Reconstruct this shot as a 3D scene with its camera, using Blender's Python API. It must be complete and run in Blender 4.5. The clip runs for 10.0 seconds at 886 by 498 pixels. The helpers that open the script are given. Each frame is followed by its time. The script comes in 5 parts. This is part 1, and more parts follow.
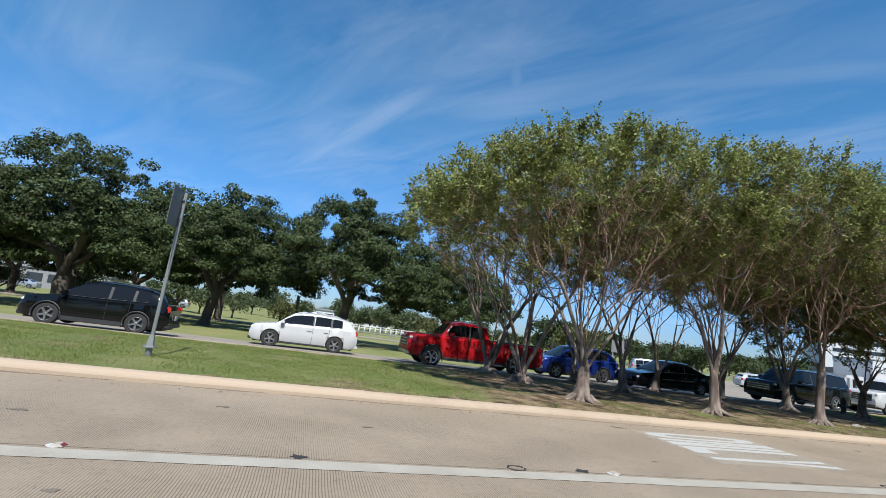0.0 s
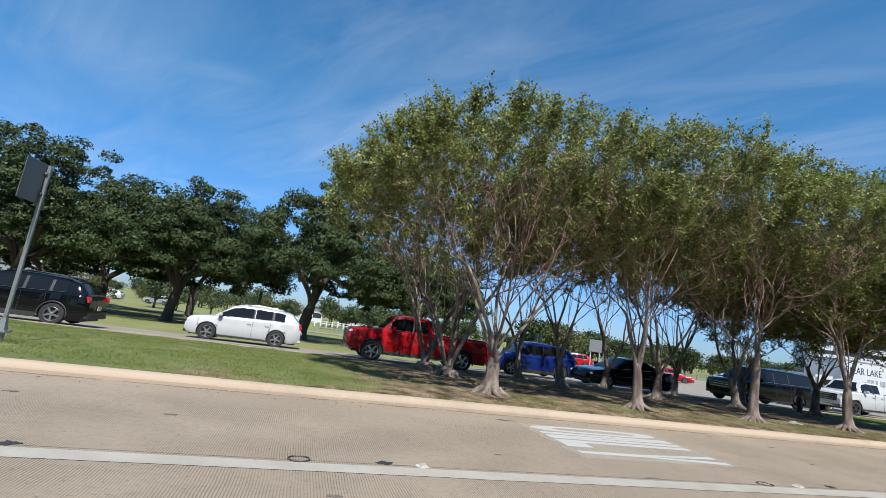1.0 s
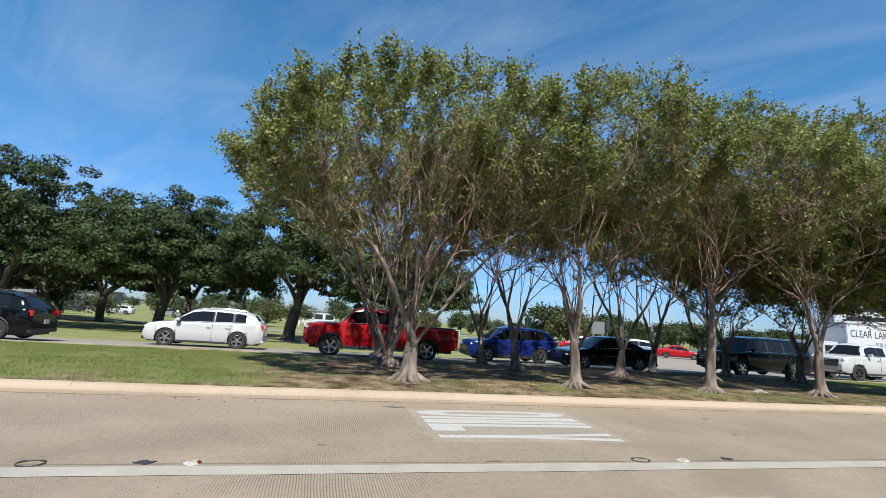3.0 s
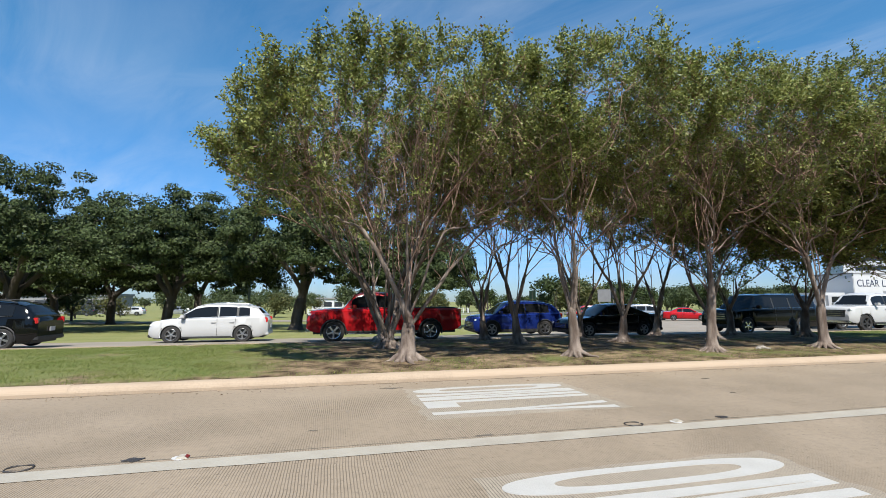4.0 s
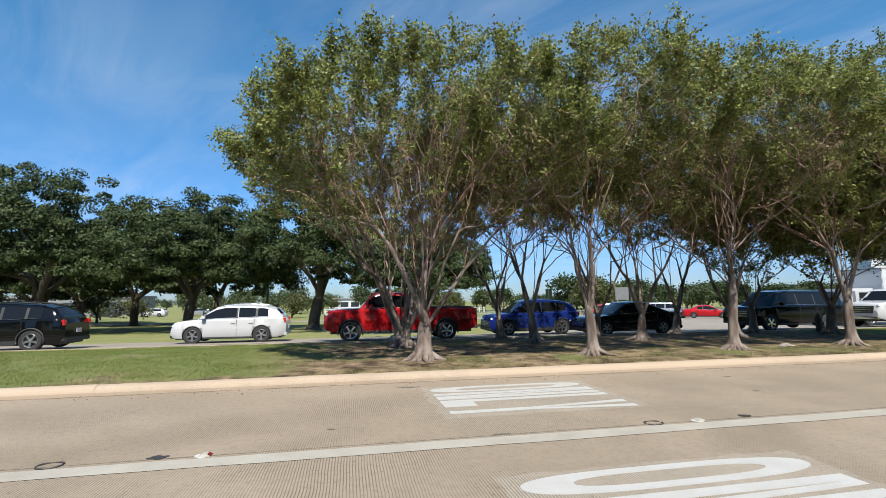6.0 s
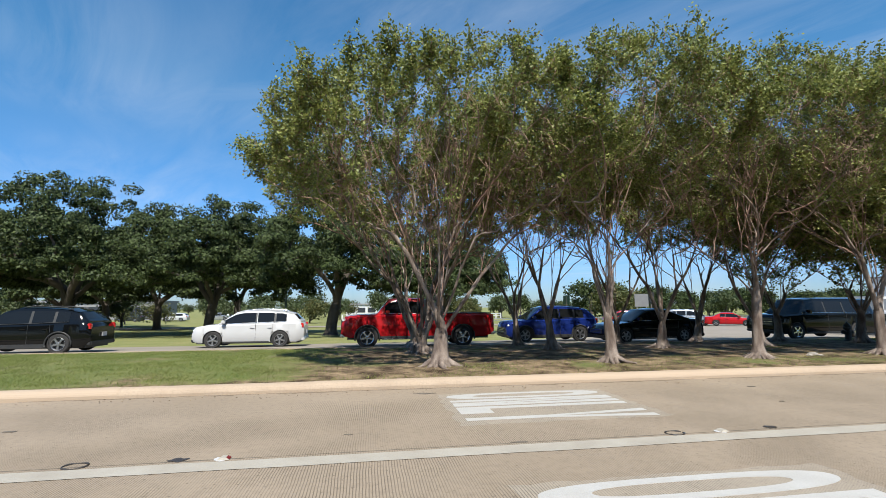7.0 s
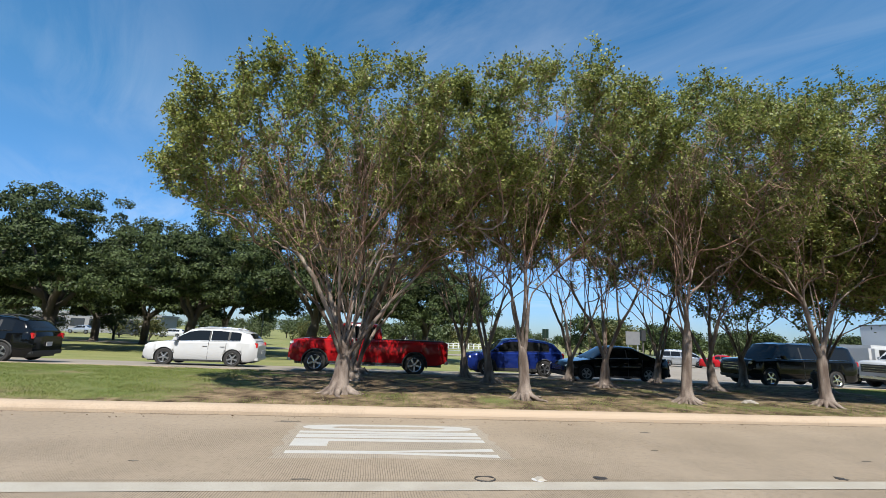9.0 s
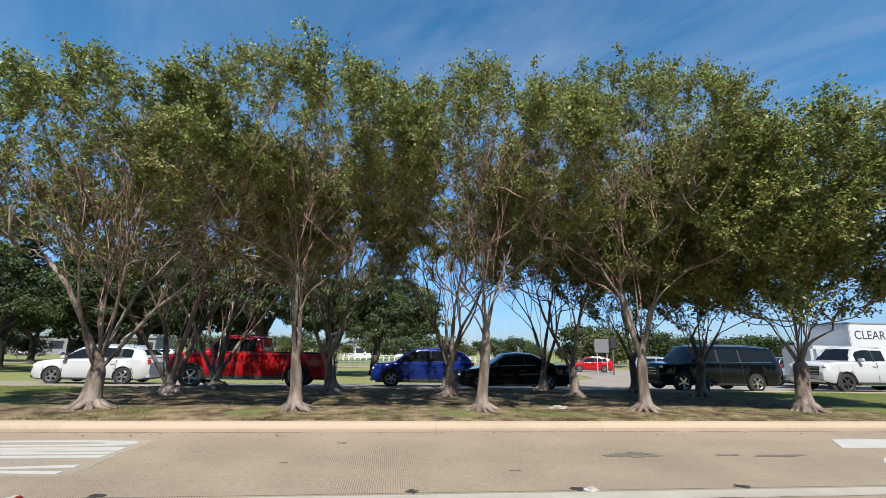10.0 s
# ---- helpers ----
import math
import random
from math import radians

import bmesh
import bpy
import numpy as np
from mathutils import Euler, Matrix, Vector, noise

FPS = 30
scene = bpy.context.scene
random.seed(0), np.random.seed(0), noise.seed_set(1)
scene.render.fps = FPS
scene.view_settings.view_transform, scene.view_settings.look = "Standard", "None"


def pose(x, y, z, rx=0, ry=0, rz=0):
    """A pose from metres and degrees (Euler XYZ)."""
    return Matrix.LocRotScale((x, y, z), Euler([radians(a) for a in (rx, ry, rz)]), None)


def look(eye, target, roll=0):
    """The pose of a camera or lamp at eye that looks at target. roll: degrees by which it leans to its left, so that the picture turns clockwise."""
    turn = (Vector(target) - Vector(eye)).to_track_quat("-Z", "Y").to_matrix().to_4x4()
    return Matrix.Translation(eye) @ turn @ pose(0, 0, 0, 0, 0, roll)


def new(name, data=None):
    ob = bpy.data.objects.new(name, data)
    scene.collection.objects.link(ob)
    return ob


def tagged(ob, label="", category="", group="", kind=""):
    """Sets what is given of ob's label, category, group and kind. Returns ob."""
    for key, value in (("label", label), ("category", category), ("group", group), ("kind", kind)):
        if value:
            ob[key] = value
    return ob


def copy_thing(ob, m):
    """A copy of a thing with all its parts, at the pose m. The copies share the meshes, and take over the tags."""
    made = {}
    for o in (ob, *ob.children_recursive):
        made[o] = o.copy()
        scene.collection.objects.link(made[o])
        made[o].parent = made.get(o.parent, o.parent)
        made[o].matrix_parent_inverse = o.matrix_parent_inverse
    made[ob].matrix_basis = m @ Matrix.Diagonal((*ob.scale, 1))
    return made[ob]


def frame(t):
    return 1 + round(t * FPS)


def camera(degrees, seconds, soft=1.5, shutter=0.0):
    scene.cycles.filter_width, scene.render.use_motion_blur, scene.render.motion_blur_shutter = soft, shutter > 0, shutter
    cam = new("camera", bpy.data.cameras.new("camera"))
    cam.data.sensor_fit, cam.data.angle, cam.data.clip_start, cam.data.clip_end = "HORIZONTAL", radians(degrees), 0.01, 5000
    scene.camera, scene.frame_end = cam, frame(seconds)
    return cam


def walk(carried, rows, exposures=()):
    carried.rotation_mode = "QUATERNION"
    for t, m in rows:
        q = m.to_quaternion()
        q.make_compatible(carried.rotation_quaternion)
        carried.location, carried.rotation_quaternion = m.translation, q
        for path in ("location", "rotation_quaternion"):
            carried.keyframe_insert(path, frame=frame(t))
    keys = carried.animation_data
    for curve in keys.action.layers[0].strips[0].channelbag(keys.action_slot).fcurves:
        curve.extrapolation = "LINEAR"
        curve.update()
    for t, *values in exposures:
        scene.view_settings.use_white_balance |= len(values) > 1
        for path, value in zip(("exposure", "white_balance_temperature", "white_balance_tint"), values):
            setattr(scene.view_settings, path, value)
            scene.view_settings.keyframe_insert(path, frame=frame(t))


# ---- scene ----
cam = camera(88.2, 10.0, soft=0.35)
PATH = [
    (0, (-6.763, -4.857, 1.437), (-6.238, -2.957, 1.777), 7.6),
    (0.5, (-5.501, -4.853, 1.439), (-4.965, -2.957, 1.783), 7.6),
    (1, (-4.423, -4.835, 1.438), (-3.887, -2.940, 1.784), 7.9),
    (1.5, (-3.529, -4.825, 1.437), (-3.011, -2.926, 1.793), 8.1),
    (2, (-2.817, -4.808, 1.437), (-2.320, -2.904, 1.793), 7.7),
    (2.5, (-2.275, -4.788, 1.438), (-1.787, -2.879, 1.783), 6.2),
    (2.8, (-2.030, -4.780, 1.439), (-1.548, -2.866, 1.770), 4.9),
    (3.8, (-1.600, -4.765, 1.440), (-1.137, -2.833, 1.682), 0.5),
    (4, (-1.580, -4.764, 1.440), (-1.117, -2.831, 1.667), -0.1),
    (4.5, (-1.582, -4.766, 1.440), (-1.119, -2.832, 1.648), -0.5),
    (5, (-1.581, -4.766, 1.440), (-1.121, -2.830, 1.640), -0.6),
    (5.5, (-1.583, -4.767, 1.436), (-1.144, -2.827, 1.646), -0.7),
    (7, (-1.581, -4.768, 1.435), (-1.254, -2.811, 1.686), -0.3),
    (7.5, (-1.571, -4.774, 1.433), (-1.252, -2.818, 1.700), -0.3),
    (8, (-1.483, -4.776, 1.433), (-1.190, -2.821, 1.735), 1.2),
    (8.5, (-0.889, -4.790, 1.437), (-0.623, -2.838, 1.784), 2.9),
    (9, (0.654, -4.818, 1.436), (0.927, -2.872, 1.808), 2.5),
    (9.5, (2.890, -4.855, 1.424), (3.145, -2.911, 1.821), 1.7),
    (10, (5.854, -4.882, 1.409), (6.066, -2.940, 1.837), 1.0),
]
walk(cam, [(t, look(eye, target, roll)) for t, eye, target, roll in PATH], exposures=((0, 0.57, 6180, 10), (1.5, 0.59, 6180, 10), (2.7, 0.63, 6300, 10), (4, 0.68, 6450, 10), (10, 0.68, 6500, 10)))

# ---- light ----
SUN_ELEVATION, SUN_TURN = radians(54), radians(6)     # behind the camera, a little to its left
sun_way = Vector((math.sin(SUN_TURN) * math.cos(SUN_ELEVATION), math.cos(SUN_TURN) * math.cos(SUN_ELEVATION), -math.sin(SUN_ELEVATION)))
sun = new("sun", bpy.data.lights.new("sun", "SUN"))
sun.data.energy, sun.data.angle, sun.data.color = 5.0, radians(0.53), (1.0, 0.95, 0.86)
sun.matrix_world = look((0, 0, 40), Vector((0, 0, 40)) + sun_way)

world = bpy.data.worlds.new("sky")
scene.world = world
world.use_nodes = True
wt = world.node_tree
wt.nodes.clear()


def wnode(kind, **sets):
    n = wt.nodes.new(kind)
    for k, v in sets.items():
        n.inputs[k].default_value = v
    return n


sky = wnode("ShaderNodeTexSky")
sky.sky_type, sky.sun_disc = "NISHITA", False
sky.sun_elevation, sky.sun_rotation = SUN_ELEVATION, math.pi + SUN_TURN
sky.air_density, sky.dust_density, sky.ozone_density = 1.0, 0.15, 1.4
coord = wnode("ShaderNodeTexCoord")
split = wnode("ShaderNodeSeparateXYZ")
wt.links.new(coord.outputs["Generated"], split.inputs[0])
# cirrus: the direction is cast on a high flat layer, stretched along the wind
lift = wnode("ShaderNodeMath"); lift.operation = "MAXIMUM"; lift.inputs[1].default_value = 0.06
wt.links.new(split.outputs["Z"], lift.inputs[0])
flat = []
for axis in "XY":
    d = wnode("ShaderNodeMath"); d.operation = "DIVIDE"
    wt.links.new(split.outputs[axis], d.inputs[0]); wt.links.new(lift.outputs[0], d.inputs[1]); flat.append(d)
join = wnode("ShaderNodeCombineXYZ")
wt.links.new(flat[0].outputs[0], join.inputs[0]); wt.links.new(flat[1].outputs[0], join.inputs[1])
turn = wnode("ShaderNodeMapping"); turn.vector_type = "TEXTURE"; turn.inputs["Rotation"].default_value = (0, 0, radians(-60)); turn.inputs["Scale"].default_value = (2.3, 0.62, 1)
wt.links.new(join.outputs[0], turn.inputs["Vector"])
wisp = wnode("ShaderNodeTexNoise", Scale=1.7, Detail=9.0, Roughness=0.62, Distortion=0.7)
wt.links.new(turn.outputs[0], wisp.inputs["Vector"])
patch = wnode("ShaderNodeTexNoise", Scale=0.55, Detail=2.0)
wt.links.new(join.outputs[0], patch.inputs["Vector"])
wr = wnode("ShaderNodeMapRange"); wr.inputs[1].default_value, wr.inputs[2].default_value, wr.inputs[4].default_value = 0.36, 0.92, 0.55
wt.links.new(wisp.outputs[0], wr.inputs[0])
pr = wnode("ShaderNodeMapRange"); pr.inputs[1].default_value, pr.inputs[2].default_value = 0.33, 0.68
wt.links.new(patch.outputs[0], pr.inputs[0])
amount = wnode("ShaderNodeMath"); amount.operation = "MULTIPLY"
wt.links.new(wr.outputs[0], amount.inputs[0]); wt.links.new(pr.outputs[0], amount.inputs[1])


def wmath(op, a, b):
    n = wnode("ShaderNodeMath")
    n.operation = op
    for k, x in enumerate((a, b)):
        if isinstance(x, float):
            n.inputs[k].default_value = x
        else:
            wt.links.new(x, n.inputs[k])
    return n.outputs[0]


def wramp(x, lo, hi):
    n = wnode("ShaderNodeMapRange")
    n.interpolation_type = "SMOOTHSTEP"
    n.inputs[1].default_value, n.inputs[2].default_value = lo, hi
    wt.links.new(x, n.inputs[0])
    return n.outputs[0]


def streak(ax, ay, bx, by, width, strength):
    """A single feathered trail of cirrus on the high layer, from a to b."""
    mp = wnode("ShaderNodeMapping")
    mp.vector_type = "TEXTURE"
    mp.inputs["Location"].default_value = (ax, ay, 0)
    mp.inputs["Rotation"].default_value = (0, 0, math.atan2(by - ay, bx - ax))
    mp.inputs["Scale"].default_value = (math.hypot(bx - ax, by - ay), width, 1)
    wt.links.new(join.outputs[0], mp.inputs["Vector"])
    sp = wnode("ShaderNodeSeparateXYZ")
    wt.links.new(mp.outputs[0], sp.inputs[0])
    torn = wnode("ShaderNodeTexNoise", Scale=3.0, Detail=6.0, Roughness=0.6)
    wt.links.new(mp.outputs[0], torn.inputs["Vector"])
    side = wmath("ADD", wmath("ABSOLUTE", sp.outputs["Y"], 0.0), wmath("MULTIPLY", torn.outputs[0], 0.9))
    mask = wmath("MULTIPLY", wramp(side, 1.35, 0.35), wmath("MULTIPLY", wramp(sp.outputs["X"], -0.1, 0.35), wramp(sp.outputs["X"], 1.1, 0.75)))
    return wmath("MULTIPLY", mask, strength)


cover = amount.outputs[0]
for trail in ((-0.30, 3.50, 0.40, 1.62, 0.16, 0.24), (0.47, 1.20, 0.73, 1.75, 0.06, 0.12), (0.36, 1.56, 0.52, 1.33, 0.08, 0.16), (-1.1, 2.25, -0.30, 2.12, 0.22, 0.11), (0.85, 1.55, 1.75, 0.80, 0.16, 0.12)):
    cover = wmath("MAXIMUM", cover, streak(*trail))
tone = wnode("ShaderNodeHueSaturation", Saturation=1.31, Value=1.01)
tone.inputs["Hue"].default_value = 0.493
wt.links.new(sky.outputs[0], tone.inputs["Color"])
# the sky is deeper and bluer than the model close above the horizon
low = wnode("ShaderNodeValToRGB")
for at, shade in ((0.06, (0.36, 0.50, 0.79, 1)), (0.18, (0.59, 0.73, 0.95, 1))):
    low.color_ramp.elements.new(at).color = shade
low.color_ramp.elements[0].color = (0.26, 0.39, 0.68, 1)
low.color_ramp.elements[3].position, low.color_ramp.elements[3].color = 0.42, (1, 1, 1, 1)
wt.links.new(split.outputs["Z"], low.inputs[0])
haze = wnode("ShaderNodeMix"); haze.data_type, haze.blend_type = "RGBA", "MULTIPLY"
haze.inputs[0].default_value = 1.0
wt.links.new(low.outputs[0], haze.inputs[7])
blend = wnode("ShaderNodeMix"); blend.data_type = "RGBA"
blend.inputs[7].default_value = (4.6, 5.1, 5.7, 1)
wt.links.new(cover, blend.inputs[0]); wt.links.new(tone.outputs[0], haze.inputs[6]); wt.links.new(haze.outputs[2], blend.inputs[6])
back = wnode("ShaderNodeBackground", Strength=0.1055)
wt.links.new(blend.outputs[2], back.inputs[0])
wout = wnode("ShaderNodeOutputWorld")
wt.links.new(back.outputs[0], wout.inputs[0])

# ---- materials ----
def material(name, color, rough=0.6, metal=0.0, second=None, scale=4.0, fine=0.0, bump=0.0, bump_scale=60.0, coat=0.0, spec=0.5, blotch=0.5, isle=None, each=None, leaf=0.0, stretch=1.0):
    """A procedural surface: two tones mixed by noise at two scales, fine relief, variation by island or by object."""
    m = bpy.data.materials.new(name)
    m.use_nodes = True
    nt = m.node_tree
    b = nt.nodes["Principled BSDF"]
    b.inputs["Roughness"].default_value, b.inputs["Metallic"].default_value = rough, metal
    b.inputs["Coat Weight"].default_value, b.inputs["Specular IOR Level"].default_value = coat, spec
    geo = nt.nodes.new("ShaderNodeTexCoord")
    where = geo.outputs["Object"]
    if stretch != 1.0:          # drawn out along z, as bark is
        mp = nt.nodes.new("ShaderNodeMapping")
        mp.inputs["Scale"].default_value = (1, 1, 1 / stretch)
        nt.links.new(where, mp.inputs["Vector"])
        where = mp.outputs[0]
    col = nt.nodes.new("ShaderNodeRGB")
    col.outputs[0].default_value = (*color, 1)
    out = col.outputs[0]

    def mixed(a, other, fac, mode="MIX"):
        x = nt.nodes.new("ShaderNodeMix")
        x.data_type, x.blend_type = "RGBA", mode
        nt.links.new(a, x.inputs[6])
        x.inputs[7].default_value = (*other, 1)
        nt.links.new(fac, x.inputs[0])
        return x.outputs[2]

    def noise_at(s, lo, hi, top=1.0, detail=5.0):
        n = nt.nodes.new("ShaderNodeTexNoise")
        n.inputs["Scale"].default_value, n.inputs["Detail"].default_value = s, detail
        nt.links.new(where, n.inputs["Vector"])
        r = nt.nodes.new("ShaderNodeMapRange")
        r.inputs[1].default_value, r.inputs[2].default_value, r.inputs[4].default_value = lo, hi, top
        nt.links.new(n.outputs[0], r.inputs[0])
        return r.outputs[0]

    if second:
        out = mixed(out, second, noise_at(scale, 0.35, 0.68, blotch))
    if fine:
        out = mixed(out, tuple(c * 0.55 for c in color), noise_at(scale * 22, 0.45, 0.75, fine))
    if isle:
        g = nt.nodes.new("ShaderNodeNewGeometry")
        out = mixed(out, isle, g.outputs["Random Per Island"])
    if each:
        g = nt.nodes.new("ShaderNodeObjectInfo")
        out = mixed(out, each, g.outputs["Random"])
    nt.links.new(out, b.inputs["Base Color"])
    if bump:
        n = nt.nodes.new("ShaderNodeTexNoise")
        n.inputs["Scale"].default_value, n.inputs["Detail"].default_value = bump_scale, 6.0
        nt.links.new(where, n.inputs["Vector"])
        bp = nt.nodes.new("ShaderNodeBump")
        bp.inputs["Strength"].default_value, bp.inputs["Distance"].default_value = bump, 0.02
        nt.links.new(n.outputs[0], bp.inputs["Height"])
        nt.links.new(bp.outputs[0], b.inputs["Normal"])
    if leaf:
        tr = nt.nodes.new("ShaderNodeBsdfTranslucent")
        nt.links.new(out, tr.inputs["Color"])
        mx = nt.nodes.new("ShaderNodeMixShader")
        mx.inputs[0].default_value = leaf
        nt.links.new(b.outputs[0], mx.inputs[1])
        nt.links.new(tr.outputs[0], mx.inputs[2])
        nt.links.new(mx.outputs[0], nt.nodes["Material Output"].inputs[0])
    return m


def concrete_road(name, tint, dark, grooves=True):
    """Cast concrete with tining across the lane, stains and polished wheel tracks."""
    m = material(name, tint, 0.85, second=dark, scale=0.55, fine=0.35, blotch=0.75, spec=0.25)
    nt = m.node_tree
    b = nt.nodes["Principled BSDF"]
    geo = nt.nodes.new("ShaderNodeTexCoord")
    if grooves:
        sx = nt.nodes.new("ShaderNodeSeparateXYZ")
        nt.links.new(geo.outputs["Object"], sx.inputs[0])
        wob = nt.nodes.new("ShaderNodeTexNoise"); wob.inputs["Scale"].default_value = 1.3
        nt.links.new(geo.outputs["Object"], wob.inputs["Vector"])
        ph = nt.nodes.new("ShaderNodeMath"); ph.operation = "MULTIPLY_ADD"; ph.inputs[1].default_value = 0.05
        nt.links.new(wob.outputs[0], ph.inputs[0]); nt.links.new(sx.outputs[0], ph.inputs[2])
        fr = nt.nodes.new("ShaderNodeMath"); fr.operation = "PINGPONG"; fr.inputs[1].default_value = 0.0128
        nt.links.new(ph.outputs[0], fr.inputs[0])
        line = nt.nodes.new("ShaderNodeMapRange"); line.inputs[1].default_value, line.inputs[2].default_value = 0.0054, 0.0010
        nt.links.new(fr.outputs[0], line.inputs[0])
        wear = nt.nodes.new("ShaderNodeTexNoise"); wear.inputs["Scale"].default_value, wear.inputs["Detail"].default_value = 0.8, 4
        nt.links.new(geo.outputs["Object"], wear.inputs["Vector"])
        wm = nt.nodes.new("ShaderNodeMapRange"); wm.inputs[1].default_value, wm.inputs[2].default_value, wm.inputs[3].default_value, wm.inputs[4].default_value = 0.42, 0.64, 0.95, 0.15
        nt.links.new(wear.outputs[0], wm.inputs[0])
        gut = nt.nodes.new("ShaderNodeMapRange"); gut.inputs[1].default_value, gut.inputs[2].default_value = 2.9, 2.3
        nt.links.new(sx.outputs[1], gut.inputs[0])
        k1 = nt.nodes.new("ShaderNodeMath"); k1.operation = "MULTIPLY"
        nt.links.new(line.outputs[0], k1.inputs[0]); nt.links.new(wm.outputs[0], k1.inputs[1])
        k2 = nt.nodes.new("ShaderNodeMath"); k2.operation = "MULTIPLY"
        nt.links.new(k1.outputs[0], k2.inputs[0]); nt.links.new(gut.outputs[0], k2.inputs[1])
        pit = nt.nodes.new("ShaderNodeTexNoise"); pit.inputs["Scale"].default_value, pit.inputs["Detail"].default_value = 26.0, 3
        nt.links.new(geo.outputs["Object"], pit.inputs["Vector"])
        pm = nt.nodes.new("ShaderNodeMapRange"); pm.inputs[1].default_value, pm.inputs[2].default_value, pm.inputs[4].default_value = 0.62, 0.70, 0.6
        nt.links.new(pit.outputs[0], pm.inputs[0])
        spot = nt.nodes.new("ShaderNodeMix"); spot.data_type = "RGBA"
        nt.links.new(b.inputs["Base Color"].links[0].from_socket, spot.inputs[6]); spot.inputs[7].default_value = (*(c * 0.35 for c in tint), 1)
        nt.links.new(pm.outputs[0], spot.inputs[0])
        old = spot.outputs[2]
        x = nt.nodes.new("ShaderNodeMix"); x.data_type = "RGBA"
        nt.links.new(old, x.inputs[6]); x.inputs[7].default_value = (*(c * 0.42 for c in tint), 1)
        nt.links.new(k2.outputs[0], x.inputs[0]); nt.links.new(x.outputs[2], b.inputs["Base Color"])
        inv = nt.nodes.new("ShaderNodeMath"); inv.operation = "MULTIPLY"; inv.inputs[1].default_value = -1
        nt.links.new(k2.outputs[0], inv.inputs[0])
        bp = nt.nodes.new("ShaderNodeBump"); bp.inputs["Strength"].default_value, bp.inputs["Distance"].default_value = 0.5, 0.006
        nt.links.new(inv.outputs[0], bp.inputs["Height"]); nt.links.new(bp.outputs[0], b.inputs["Normal"])
    return m


MAT_ROAD = concrete_road("road_concrete", (0.274, 0.224, 0.169), (0.219, 0.177, 0.130))
MAT_FAR_ROAD = concrete_road("far_road_concrete", (0.253, 0.224, 0.185), (0.207, 0.181, 0.147), False)
MAT_KERB = material("kerb_concrete", (0.374, 0.296, 0.218), 0.85, second=(0.253, 0.194, 0.139), scale=1.3, fine=0.4, bump=0.25, bump_scale=40, each=(0.360, 0.282, 0.206))
MAT_PAINT = material("road_paint", (0.345, 0.323, 0.277), 0.7, second=(0.271, 0.246, 0.203), scale=2.2, fine=0.25, blotch=0.7, bump=0.2, bump_scale=120)
MAT_WORD = material("fresh_road_paint", (0.407, 0.403, 0.388), 0.65, second=(0.332, 0.323, 0.301), scale=3.0, fine=0.25, blotch=0.6, bump=0.25, bump_scale=120)
MAT_FILM = concrete_road("worn_paint_film", (0.300, 0.262, 0.212), (0.262, 0.222, 0.172))
MAT_TAR = material("black_tar", (0.025, 0.023, 0.022), 0.5, second=(0.06, 0.05, 0.045), scale=9, bump=0.3)
MAT_RUBBLE = material("broken_concrete", (0.20, 0.18, 0.155), 0.9, second=(0.36, 0.33, 0.29), scale=9, blotch=0.8, bump=0.4)
MAT_STAIN = material("old_asphalt_patch", (0.078, 0.067, 0.056), 0.9, second=(0.165, 0.142, 0.115), scale=5, blotch=0.9, bump=0.3)
MAT_DIRT = material("gutter_dirt", (0.123, 0.092, 0.065), 0.95, second=(0.203, 0.163, 0.120), scale=6, fine=0.4, blotch=0.9)
MAT_SEAM = material("joint_sealant", (0.090, 0.077, 0.062), 0.8, second=(0.200, 0.172, 0.136), scale=6)
MAT_TWIG = material("twig_bark", (0.20, 0.115, 0.084), 0.8, second=(0.40, 0.29, 0.235), scale=1.5)
MAT_BARK = material("crape_bark", (0.085, 0.060, 0.047), 0.85, second=(0.31, 0.255, 0.215), scale=5.5, fine=0.45, blotch=1.0, bump=0.7, bump_scale=30, stretch=3.5)
MAT_OAK_BARK = material("oak_bark", (0.065, 0.053, 0.043), 0.95, second=(0.104, 0.089, 0.074), scale=3.0, fine=0.5, bump=0.8, bump_scale=18)
MAT_LEAF = material("crape_leaf", (0.056, 0.092, 0.023), 0.5, isle=(0.285, 0.312, 0.086), second=(0.186, 0.182, 0.058), scale=0.55, blotch=0.5, leaf=0.30, spec=0.32)
MAT_LEAF_DRY = material("turning_leaf", (0.138, 0.061, 0.028), 0.6, isle=(0.162, 0.121, 0.036), leaf=0.25)
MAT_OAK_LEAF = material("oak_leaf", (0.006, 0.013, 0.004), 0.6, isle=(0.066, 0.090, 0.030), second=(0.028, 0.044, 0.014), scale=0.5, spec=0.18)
MAT_FAR_LEAF = material("far_leaf", (0.034, 0.058, 0.019), 0.6, isle=(0.074, 0.096, 0.031), second=(0.062, 0.074, 0.024), scale=0.12, leaf=0.15)
MAT_YELLOW_LEAF = material("yellow_leaf", (0.099, 0.092, 0.022), 0.6, isle=(0.062, 0.080, 0.024), leaf=0.25)
MAT_GRASS = material("grass_blade", (0.085, 0.140, 0.024), 0.6, isle=(0.235, 0.255, 0.075), second=(0.155, 0.175, 0.050), scale=0.9, leaf=0.3, spec=0.3)
MAT_DRY = material("dry_grass_blade", (0.219, 0.174, 0.097), 0.8, isle=(0.154, 0.146, 0.061), leaf=0.2)
MAT_LITTER = material("fallen_leaf", (0.075, 0.047, 0.028), 0.8, isle=(0.250, 0.190, 0.118))
MAT_STEEL = material("galvanized_steel", (0.308, 0.326, 0.332), 0.45, 0.7, second=(0.234, 0.253, 0.258), scale=5, fine=0.2)
